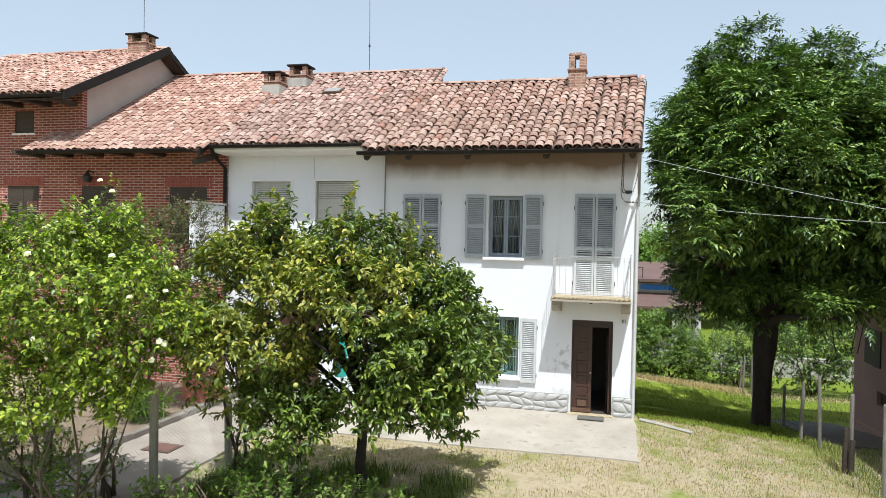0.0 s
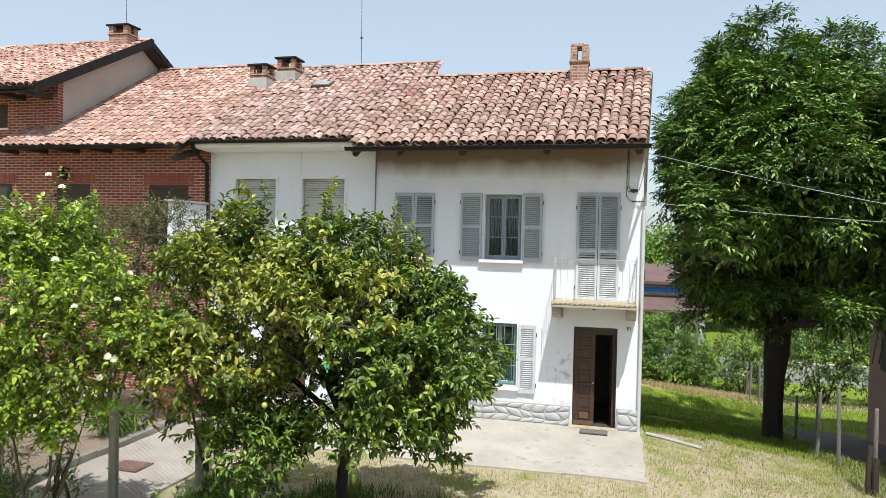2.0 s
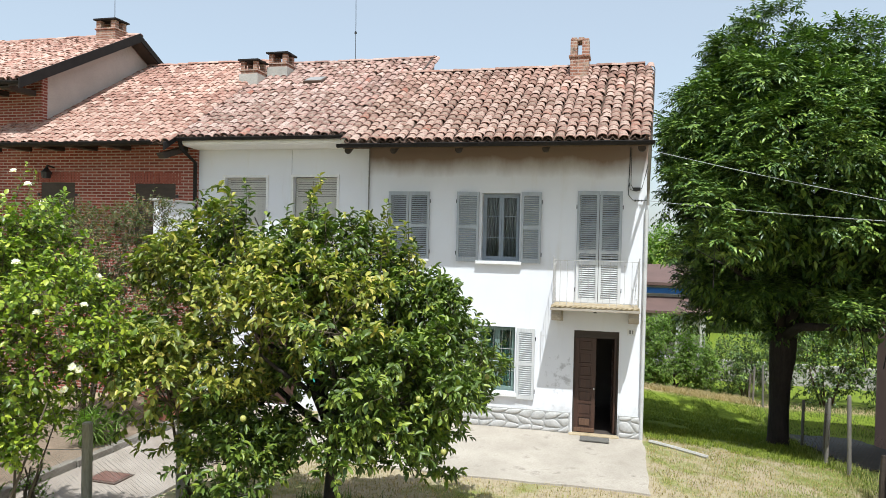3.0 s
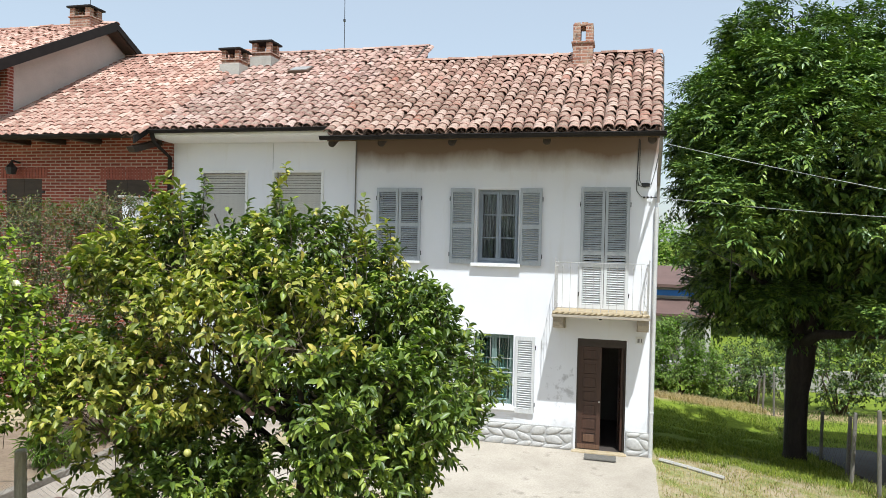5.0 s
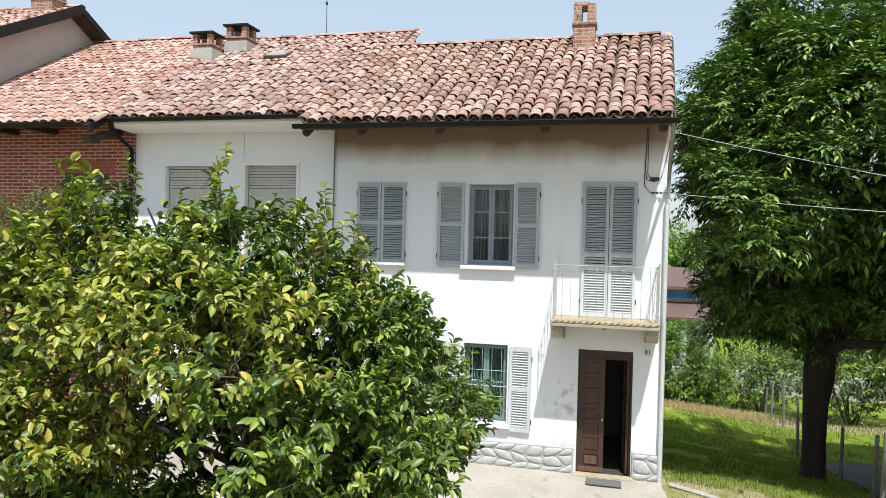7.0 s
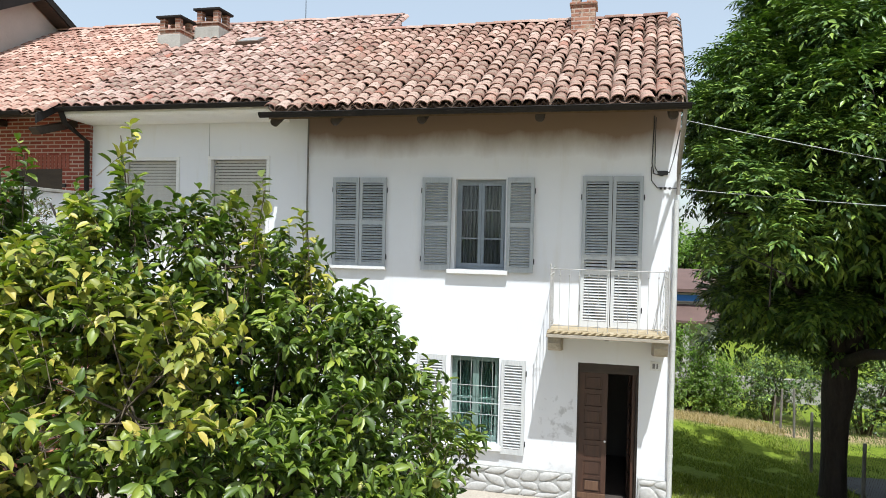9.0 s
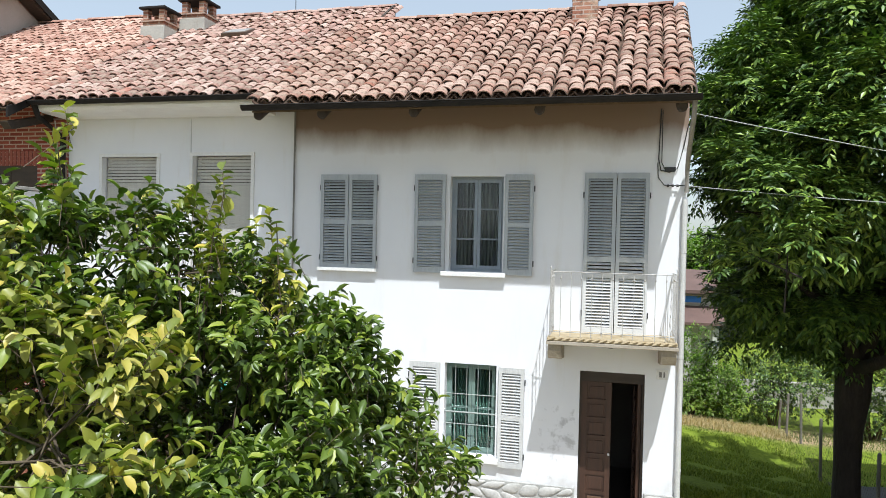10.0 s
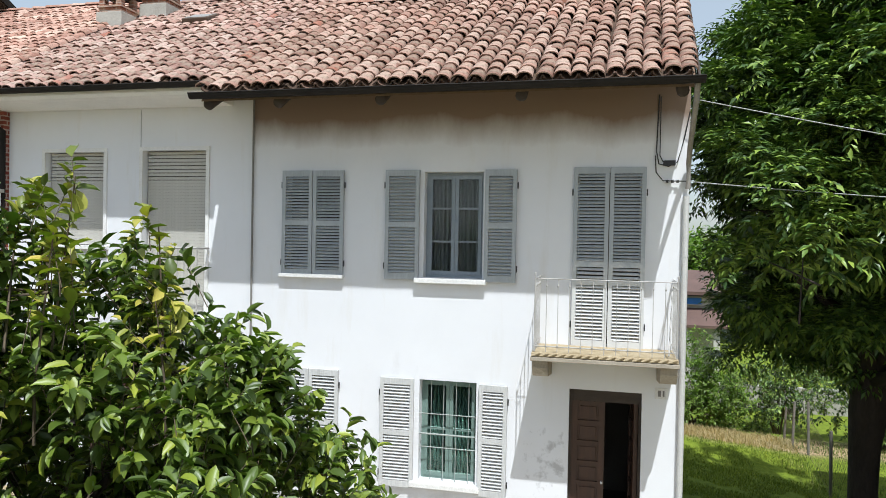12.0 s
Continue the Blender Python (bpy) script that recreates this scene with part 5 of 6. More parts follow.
def single_leaves(parent, base, verts_args, material, count, name="leaf"):
    """The first leaves of a crown as pieces of their own on one mesh."""
    b, a, u, le, wi = verts_args
    me = bpy.data.meshes.new(name)
    me.from_pydata((LEAF_T * np.array([1, 0.5, 1])).tolist(), [], LEAF_F)
    me.polygons.foreach_set("use_smooth", [True] * len(me.polygons))
    me.materials.append(material)
    for k in range(count):
        x = unit(a[k])
        y = unit(np.cross(u[k], x))
        z = np.cross(x, y)
        m = Matrix(((x[0], y[0], z[0], b[k][0]), (x[1], y[1], z[1], b[k][1]), (x[2], y[2], z[2], b[k][2]), (0, 0, 0, 1)))
        piece(name, me, m @ Matrix.Diagonal((le[k], wi[k] * 2, le[k], 1)), parent, base)


# the broad-leaved tree before the house
rs = np.random.RandomState(21)
TB = (-4.0, -5.75, 0.0)
tree = thing("garden_tree", TB, "bushy fruit tree with large glossy leaves, partly yellowing", "tree")
part("trunk", tubed([(-4.0, -5.75, -0.1), (-3.98, -5.8, 0.1), (-4.0, -5.84, 0.5), (-3.94, -5.92, 0.95), (-3.9, -6.0, 1.5)], [0.13, 0.09, 0.075, 0.068, 0.06], 10), BARK, tree, "slender grey-brown trunk", True)
GREEN_LUMPS = [(-3.3, -5.9, 2.25, 0.95, 1.3, 0.88), (-3.05, -5.25, 1.95, 0.78, 0.95, 0.72), (-3.12, -5.65, 3.1, 0.38, 0.46, 0.6), (-3.25, -6.5, 1.75, 0.72, 0.8, 0.55), (-4.75, -6.75, 1.3, 0.6, 0.65, 0.5), (-3.0, -6.75, 2.1, 0.6, 0.55, 0.6), (-2.85, -5.9, 1.3, 0.5, 0.6, 0.36)]
PALE_LUMPS = [(-5.1, -6.4, 2.75, 0.98, 1.25, 1.0), (-4.85, -6.7, 3.5, 0.6, 0.65, 0.55), (-4.15, -6.5, 3.35, 0.55, 0.65, 0.58), (-4.5, -6.85, 2.7, 1.0, 0.95, 0.75), (-3.5, -6.15, 3.65, 0.22, 0.26, 0.3), (-5.1, -7.35, 2.1, 0.6, 0.6, 0.5), (-3.45, -7.1, 2.85, 0.42, 0.42, 0.5)]
limbs(tree, (-3.9, -6.0, 1.35), [(-2.7, -5.6, 2.6), (-3.2, -5.4, 3.3), (-3.5, -7.0, 2.8), (-2.6, -6.6, 1.9), (-4.4, -7.3, 2.7), (-5.3, -6.8, 2.6), (-5.0, -6.0, 4.0), (-4.3, -6.3, 3.8), (-5.5, -6.2, 3.2), (-4.0, -5.2, 3.0), (-4.9, -5.6, 2.6), (-3.1, -7.1, 2.0)], 0.05, 4)
p, d, hubs, outs = clumps(rs, GREEN_LUMPS, 240, (0.18, 0.38), 19, 0.74, 0.35, 0.72, -0.14, 1.5, 0.4, 0.4)
fill, fd = crown_points(rs, GREEN_LUMPS, 470, 0.15, 0.2, 2.2, -0.3, 1.8, 0.9)
fill = np.array([-3.5, -6.0, 2.3]) + (fill - np.array([-3.5, -6.0, 2.3])) * 0.8
twig_object("branchwork", hubs - outs * 0.55 - np.array([0, 0, 0.1]), hubs, 0.009, TWIG, tree)
p, d = np.concatenate([p, fill]), np.concatenate([d, fd])
b, a, u, le, wi, tw = sprays(rs, p, d, 0.22, 11, 0.092, 0.47, 0.4, 0.2, 0.7)
order = np.argsort(b[:, 1] - 0.4 * b[:, 2] - 0.5 * b[:, 0])
sel = order[:2400:12]
rest = np.setdiff1d(np.arange(len(b)), sel)
leaf_mesh_object("crown", leaf_arrays(b[rest], a[rest], u[rest], le[rest], wi[rest]), LEAF_MAIN, tree, "dense dark green leaves")
late_leaves = [(tree, TB, (b[sel], a[sel], u[sel], le[sel], wi[sel]), LEAF_MAIN, len(sel))]
twig_object("branchwork", tw[0], tw[1], 0.0032, TWIG, tree)
p, d, hubs, outs = clumps(rs, PALE_LUMPS, 240, (0.18, 0.38), 19, 0.74, 0.12, 0.72, -0.12, 1.5, 0.5, 0.4)
fill, fd = crown_points(rs, PALE_LUMPS, 380, 0.15, 0.2, 2.2, -0.3, 1.5, 0.9)
fill = np.array([-4.4, -6.3, 2.9]) + (fill - np.array([-4.4, -6.3, 2.9])) * 0.8
twig_object("branchwork", hubs - outs * 0.55 - np.array([0, 0, 0.1]), hubs, 0.009, TWIG, tree)
p, d = np.concatenate([p, fill]), np.concatenate([d, fd])
shoots = [(-4.95, -6.3, 3.5, 4.32), (-4.6, -7.1, 3.6, 4.28), (-5.3, -6.6, 3.4, 4.2), (-3.85, -6.55, 3.6, 4.4), (-4.0, -6.4, 3.5, 4.2), (-3.7, -6.7, 3.4, 4.05), (-3.36, -6.05, 3.3, 4.1), (-3.5, -6.0, 3.3, 3.95), (-3.3, -6.2, 3.2, 3.85), (-5.55, -6.3, 3.4, 4.05), (-3.08, -5.65, 3.4, 3.9), (-2.95, -5.8, 3.1, 3.55), (-4.3, -6.6, 3.5, 4.0)]
spikes = np.array([(x + 0.05 * rs.normal() + 0.15 * (z - lo) * math.sin(7 * x), y + 0.05 * rs.normal(), z) for x, y, lo, hi in shoots for z in np.linspace(lo, hi, 8)])
for x, y, lo, hi in shoots:
    part("shoot", tubed([(x, y, lo - 0.25), (x, y, lo), (x + 0.15 * (hi - lo) * math.sin(7 * x), y, hi)], [0.007, 0.006, 0.003], 6), TWIG, tree)
p = np.concatenate([p, spikes])
d = np.concatenate([d, np.tile([0, 0, 1.0], (len(spikes), 1))])
b, a, u, le, wi, tw = sprays(rs, p, d, 0.22, 9, 0.088, 0.54, 0.4, 0.2, 0.74)
sel = np.argsort(b[:, 1] - 0.6 * b[:, 2])[:700:7]
rest = np.setdiff1d(np.arange(len(b)), sel)
still_green = np.tile(np.array([noise.noise(Vector(q) * 0.95 + Vector((3.1, 0.4, 1.7))) + 0.45 * noise.noise(Vector(q) * 3.2) > 0.2 for q in p]), 9)[rest]
for take, leaf, label in ((rest[~still_green], LEAF_PALE, "yellow-green ageing leaves"), (rest[still_green], LEAF_MAIN, "dark green leaves among the yellow")):
    leaf_mesh_object("crown", leaf_arrays(b[take], a[take], u[take], le[take], wi[take]), leaf, tree, label)
late_leaves.append((tree, TB, (b[sel], a[sel], u[sel], le[sel], wi[sel]), LEAF_PALE, len(sel)))
twig_object("branchwork", tw[0], tw[1], 0.0032, TWIG, tree)
FRUIT = plain("green_yellow_fruit", (0.30, 0.33, 0.08), (0.46, 0.42, 0.12), 12, 0.45)
for x, y, z in ((-2.55, -7.0, 2.15), (-2.35, -6.5, 2.35), (-2.05, -5.9, 2.2), (-2.9, -7.3, 1.8), (-4.1, -7.75, 2.0), (-2.3, -6.9, 1.6)):
    part("fruit", tubed([(x, y, z + 0.03), (x, y, z + 0.027), (x, y, z + 0.012), (x, y, z - 0.012), (x, y, z - 0.027), (x, y, z - 0.031)], [0.004, 0.017, 0.031, 0.031, 0.017, 0.004], 12), FRUIT, tree, "round green-yellow fruit", True)

# the tall tree beside the house
TB2 = (3.2, 4.1, ground_z(3.2, 4.1))
big = thing("walnut_tree", TB2, "tall dark green tree with feathery leaves and a thick trunk", "tree")
zt = TB2[2]
part("trunk", tubed([(3.2, 4.1, zt - 0.2), (3.2, 4.1, zt + 0.15), (3.2, 4.1, zt + 0.8), (3.2, 4.08, zt + 1.5), (3.22, 4.0, zt + 2.1), (3.25, 3.9, zt + 3.2), (3.3, 3.7, zt + 5.5)], [0.31, 0.24, 0.22, 0.235, 0.29, 0.27, 0.14], 14), BARK, big, "thick dark trunk widening to its boughs", True)
TREE_LUMPS = [(3.3, 1.3, 5.2, 1.9, 1.75, 1.4), (3.0, 2.3, 5.3, 2.5, 2.2, 1.9), (2.0, 2.0, 4.6, 1.5, 1.8, 1.25), (4.6, 1.9, 4.4, 1.8, 1.9, 1.4), (2.3, 2.3, 6.3, 1.4, 2.0, 1.3), (3.3, 3.4, 5.9, 2.6, 2.7, 2.4), (2.7, 3.4, 7.6, 1.1, 1.4, 1.05), (4.2, 3.5, 7.9, 0.75, 1.0, 0.85), (5.75, 3.2, 6.7, 1.4, 1.8, 1.3), (1.7, 4.1, 6.8, 0.95, 1.5, 1.0), (1.6, 4.2, 5.2, 1.05, 1.6, 1.4), (5.9, 3.0, 5.0, 1.7, 2.0, 1.6), (1.05, 0.9, 4.3, 0.6, 0.8, 0.65), (3.2, 4.6, 3.1, 2.0, 1.2, 1.0), (2.6, 4.7, 2.1, 1.1, 0.8, 0.65), (4.4, 4.6, 2.2, 1.5, 1.0, 0.8), (2.0, 4.4, 2.8, 1.0, 0.9, 0.8), (1.1, -0.3, 3.65, 0.5, 0.45, 0.3), (3.1, 2.9, 3.4, 1.6, 0.9, 0.75), (3.2, 3.0, 2.7, 1.5, 0.7, 0.5), (1.8, 3.3, 2.7, 0.85, 0.7, 0.6), (4.05, 0.5, 2.15, 0.75, 0.5, 0.3), (5.6, 3.9, 3.0, 1.3, 1.2, 0.9), (2.4, 3.4, 8.65, 0.2, 0.4, 0.25)]
limbs(big, (3.24, 3.95, zt + 2.6), [(1.4, 4.0, 5.2), (1.7, 3.6, 7.2), (2.7, 3.5, 8.4), (4.3, 3.6, 8.6), (5.6, 3.3, 7.1), (5.9, 3.0, 4.8), (3.0, 1.2, 5.2), (4.05, 0.6, 2.25), (1.2, 1.3, 4.0), (3.3, 5.2, 6.0), (2.1, 1.4, 4.4), (4.4, 1.2, 4.4)], 0.14, 6, mid_lift=0.5)
rs = np.random.RandomState(5)
# leaf fans: rounded clumps at the ends of the boughs, leafy above and outside, bare below
p, d, hubs, outs = clumps(rs, TREE_LUMPS, 560, (0.32, 0.66), 20, 0.82, 0.22, 0.55, -0.22, 0.9, 0.6, 0.42)
core, cd = crown_points(rs, TREE_LUMPS, 4600, 0.25, 0.2, 2.2, -0.6, 1.1)
core = np.array([3.2, 3.2, 4.8]) + (core - np.array([3.2, 3.2, 4.8])) * 0.84
broad = np.concatenate([np.ones(len(p)), np.full(len(core), 1.5)])
p, d = np.concatenate([p, core]), np.concatenate([d, cd])
clear = p[:, 0] > 0.45
p, d, broad = p[clear], d[clear], broad[clear]
n = len(p)
B, A, U, LE = [], [], [], []
outer = np.flatnonzero(broad < 1.2)
for rach in range(5):
    # the shaded inside bears fewer, larger leaves
    pick = np.arange(n) if rach < 2 else outer
    m = len(pick)
    rd = unit(d[pick] * 0.8 + rs.normal(size=(m, 3)) * 0.6 + np.array([0, 0, 0.1]))
    rl = rs.uniform(0.22, 0.36, m)
    side = unit(np.cross(rd, np.array([0.1, 0.1, 1.0])))
    start = p[pick] + rs.normal(size=(m, 3)) * 0.06
    for k, t in enumerate((0.4, 0.65, 0.88, 1.0)):
        for sgn in ((1, -1) if k < 3 else (0,)):
            B.append(start + rd * (rl * t)[:, None] + np.array([0, 0, -0.22]) * (rl * t * t)[:, None])
            A.append(unit(rd * 0.6 + side * sgn * 0.8 + np.array([0, 0, -0.32])))
            U.append(unit(np.array([0, 0, 1.0]) + d[pick] * 0.45 + rs.normal(size=(m, 3)) * 0.3))
            LE.append(rs.uniform(0.10, 0.165, m) * broad[pick])
B, A, U, LE = map(np.concatenate, (B, A, U, LE))
leaf_mesh_object("crown", leaf_arrays(B, A, U, LE, LE * 0.36, LEAFLET_T), LEAF_TREE, big, "dense dark green feathery leaves", LEAFLET_F)
twig_object("branchwork", hubs - outs * 0.9, hubs, 0.014, BARK, big)

# the rose bush by the fence
RO = (-7.0, -8.2, 0.0)
rose = thing("rose_bush", RO, "tall light green rose bush with white blooms", "bush")
rs = np.random.RandomState(33)
ROSE_LUMPS = [(-6.9, -8.2, 3.05, 1.3, 1.0, 0.72), (-6.15, -8.35, 2.65, 0.8, 0.8, 0.5), (-8.0, -8.3, 3.05, 1.2, 1.1, 0.82), (-6.8, -7.9, 3.6, 0.45, 0.5, 0.5), (-9.0, -8.6, 2.8, 1.1, 1.1, 0.95), (-7.3, -8.4, 1.85, 1.05, 0.8, 0.42), (-6.3, -8.2, 2.05, 0.5, 0.5, 0.42), (-8.3, -8.5, 1.7, 0.9, 0.7, 0.45)]
p, d, hubs, outs = clumps(rs, ROSE_LUMPS, 270, (0.18, 0.36), 20, low=0.15)
fill, fd = crown_points(rs, ROSE_LUMPS, 2300, 0.2, 0.2, 2.2, -0.3, 1.7, 0.9)
p, d = np.concatenate([p, fill]), np.concatenate([d, fd])
spikes = np.array([(x + 0.08 * rs.normal(), -7.8 + 0.1 * rs.normal(), z) for x, lo, hi in ((-6.75, 3.5, 4.35), (-6.45, 3.3, 4.0), (-7.2, 3.4, 4.0), (-7.7, 3.3, 3.85)) for z in np.linspace(lo, hi, 10)])
p = np.concatenate([p, spikes])
d = np.concatenate([d, np.tile([0, 0, 1.0], (len(spikes), 1))])
b, a, u, le, wi, tw = sprays(rs, p, d, 0.22, 10, 0.068, 0.62)
leaf_mesh_object("crown", leaf_arrays(b, a, u, le, wi, OVAL_T), LEAF_ROSE, rose, "light green leaves", OVAL_F)
twig_object("branchwork", tw[0], tw[1], 0.004, TWIG, rose)
for k in range(9):
    x = -8.3 + 0.33 * k
    part("stem", tubed([(-7.0 + 0.12 * (k - 4) * math.sin(k * 1.7), -8.2 + 0.2 * math.cos(k * 2.3), 0.0), (x * 0.6 - 2.8 + 0.2 * math.sin(k * 3.1), -8.2 + 0.3 * math.sin(k * 1.3), 0.9), (x, -8.2 + 0.35 * math.sin(k * 2.1), 2.2)], [0.022, 0.016, 0.007], 6), TWIG, rose, "", True)


def bloom(rs_, n=14, r=0.042):
    vs, fs = [], []
    for k in range(n):
        ang, tilt = k * 2.39996, 0.25 + 1.0 * k / n
        dirv = np.array([math.cos(ang) * math.sin(tilt), math.sin(ang) * math.sin(tilt), math.cos(tilt)])
        v = leaf_arrays(np.zeros((1, 3)), dirv[None], np.array([[0, 0, 1.0]]) + 0.01, np.array([r]), np.array([r * 0.95]))[0]
        fs += [tuple(i + len(vs) for i in f) for f in LEAF_F]
        vs += v.tolist()
    me = bpy.data.meshes.new("rose_flower")
    me.from_pydata(vs, [], fs)
    me.materials.append(PETAL)
    return me


flower = bloom(rs)
q, dq = crown_points(rs, ROSE_LUMPS[:4], 260, 0.9, 0.4, 2.2)
keep = [k for k in range(len(q)) if dq[k][1] < 0.1 or dq[k][2] > 0.5][:44]
tops = [(-6.75, -7.85, 4.38), (-6.62, -7.8, 4.25), (-6.45, -7.8, 4.05), (-7.2, -7.8, 4.05), (-7.7, -7.8, 3.9), (-7.35, -7.9, 3.85)]
for k in keep:
    dd = Vector(dq[k] + np.array([0, -0.3, 0.5])).normalized()
    piece("rose_flower", flower, Matrix.Translation(Vector(q[k] + dq[k] * 0.07)) @ dd.to_track_quat("Z", "Y").to_matrix().to_4x4(), rose, RO)
for k, t in enumerate(tops):
    piece("rose_flower", flower, Matrix.Translation(t) @ pose(0, 0, 0, 30 + 10 * k, 0, 40 * k), rose, RO)


def shrub(name, base, lumps, n, leaf, width, per, material, label, seed, category="shrub", stems=6, inner=0.35, twig=0.2):
    rs_ = np.random.RandomState(seed)
    ob = thing(name, base, label, category)
    p_, d_ = crown_points(rs_, lumps, n, inner, 0.4, 2.0)
    b_, a_, u_, le_, wi_, tw_ = sprays(rs_, p_, d_, twig, per, leaf, width)
    leaf_mesh_object("crown", leaf_arrays(b_, a_, u_, le_, wi_, LEAFLET_T), material, ob, "", LEAFLET_F)
    twig_object("branchwork", tw_[0], tw_[1], 0.005, TWIG, ob)
    for k in range(stems):
        l = lumps[k % len(lumps)]
        top = Vector(l[:3]) + Vector((rs_.uniform(-0.5, 0.5) * l[3], rs_.uniform(-0.5, 0.5) * l[4], 0.4 * l[5]))
        s = Vector(base) + Vector((rs_.uniform(-0.15, 0.15), rs_.uniform(-0.15, 0.15), -0.05))
        part("stem", tubed([s, s.lerp(top, 0.5) + Vector((0.1 * rs_.normal(), 0.1 * rs_.normal(), 0)), top], [0.035, 0.022, 0.008], 6), TWIG, ob, "", True)
    return ob


shrub("tall_shrub", (-9.9, -3.2, 0.05), [(-9.7, -2.9, 3.4, 0.85, 0.8, 0.9), (-8.95, -2.8, 3.6, 0.7, 0.65, 0.9), (-10.6, -3.0, 3.6, 0.8, 0.7, 0.8), (-9.3, -2.9, 2.4, 0.9, 0.75, 0.8)], 1700, 0.06, 0.5, 10, LEAF_SHRUB, "open olive-green shrub with reddish tips", 41)
shrub("fence_plant", (-6.0, -5.6, 0.0), [(-5.9, -5.6, 1.1, 0.3, 0.35, 0.55), (-6.2, -5.9, 1.7, 0.3, 0.3, 0.4)], 90, 0.08, 0.5, 8, LEAF_HEDGE, "climbing green plant on the fence post", 42, stems=3)
shrub("fence_plant", (-7.35, -6.95, 0.0), [(-7.3, -7.0, 0.75, 0.22, 0.22, 0.6), (-7.45, -6.95, 0.5, 0.25, 0.2, 0.45)], 60, 0.06, 0.5, 7, LEAF_HEDGE, "thin leafy stems along the wire fence", 71, stems=5)
shrub("fence_plant", (-8.05, -7.5, 0.0), [(-8.0, -7.5, 0.8, 0.35, 0.25, 0.6), (-8.35, -7.6, 0.6, 0.35, 0.25, 0.5)], 110, 0.06, 0.5, 7, LEAF_HEDGE, "thin leafy stems along the wire fence", 72, stems=6)
shrub("low_bush", (-5.4, -7.6, 0.0), [(-5.3, -7.7, 0.45, 0.8, 0.7, 0.45), (-4.5, -7.6, 0.4, 0.7, 0.6, 0.4)], 260, 0.08, 0.5, 8, LEAF_HEDGE, "low green undergrowth below the fruit tree", 43, stems=4)
shrub("far_bush", (1.6, 14.2, ground_z(1.6, 14.2)), [(1.15, 14.2, -0.35, 1.4, 1.0, 1.4), (2.4, 14.4, -0.9, 1.0, 1.0, 1.0), (0.3, 14.2, -0.3, 1.3, 1.1, 1.3), (0.8, 13.7, -1.2, 1.2, 0.7, 0.6)], 2800, 0.11, 0.5, 8, LEAF_HEDGE, "light green overgrown bush at the end of the garden", 44, "bush")
shrub("far_bush", (4.3, 15.4, ground_z(4.3, 15.4)), [(3.6, 15.4, -1.0, 0.9, 1.0, 1.1), (4.9, 15.8, -0.7, 1.0, 1.0, 1.3)], 1100, 0.11, 0.5, 8, LEAF_TREE, "dark green bush by the far fence", 45, "bush")
shrub("far_bush", (6.8, 13.6, ground_z(6.8, 13.6)), [(6.6, 13.6, -0.2, 1.6, 1.2, 1.5), (8.2, 13.8, 0.2, 1.6, 1.2, 1.9)], 1700, 0.12, 0.5, 8, LEAF_TREE, "dark green bushes beyond the lane", 46, "bush")
shrub("low_bush", (-6.7, -7.7, 0.0), [(-6.2, -7.4, 0.3, 0.35, 0.35, 0.3), (-7.2, -7.9, 0.6, 0.4, 0.3, 0.6), (-8.3, -8.4, 0.6, 0.8, 0.4, 0.55)], 380, 0.07, 0.5, 8, LEAF_HEDGE, "low green undergrowth along the wire fence", 49, stems=4)
shrub("low_bush", (-4.6, -6.6, 0.0), [(-4.9, -6.7, 0.35, 0.8, 0.6, 0.4), (-3.7, -6.9, 0.3, 0.7, 0.5, 0.32), (-5.0, -6.6, 0.45, 0.4, 0.45, 0.45)], 460, 0.075, 0.5, 8, LEAF_HEDGE, "low green undergrowth round the trunk", 50, stems=4)
shrub("iris_clump", (-9.25, -3.5, 0.1), [(-9.2, -3.6, 0.4, 0.32, 0.6, 0.28)], 130, 0.26, 0.055, 5, LEAF_HEDGE, "clump of sword-shaped garden leaves", 47, "plant", 2)
shrub("garden_plant", (-10.3, -5.6, 0.1), [(-10.3, -5.6, 0.6, 0.8, 0.9, 0.5), (-10.2, -7.2, 0.7, 0.8, 0.9, 0.6)], 320, 0.07, 0.5, 8, LEAF_ROSE, "mixed green garden plants in the bed", 48, "plant", 4)


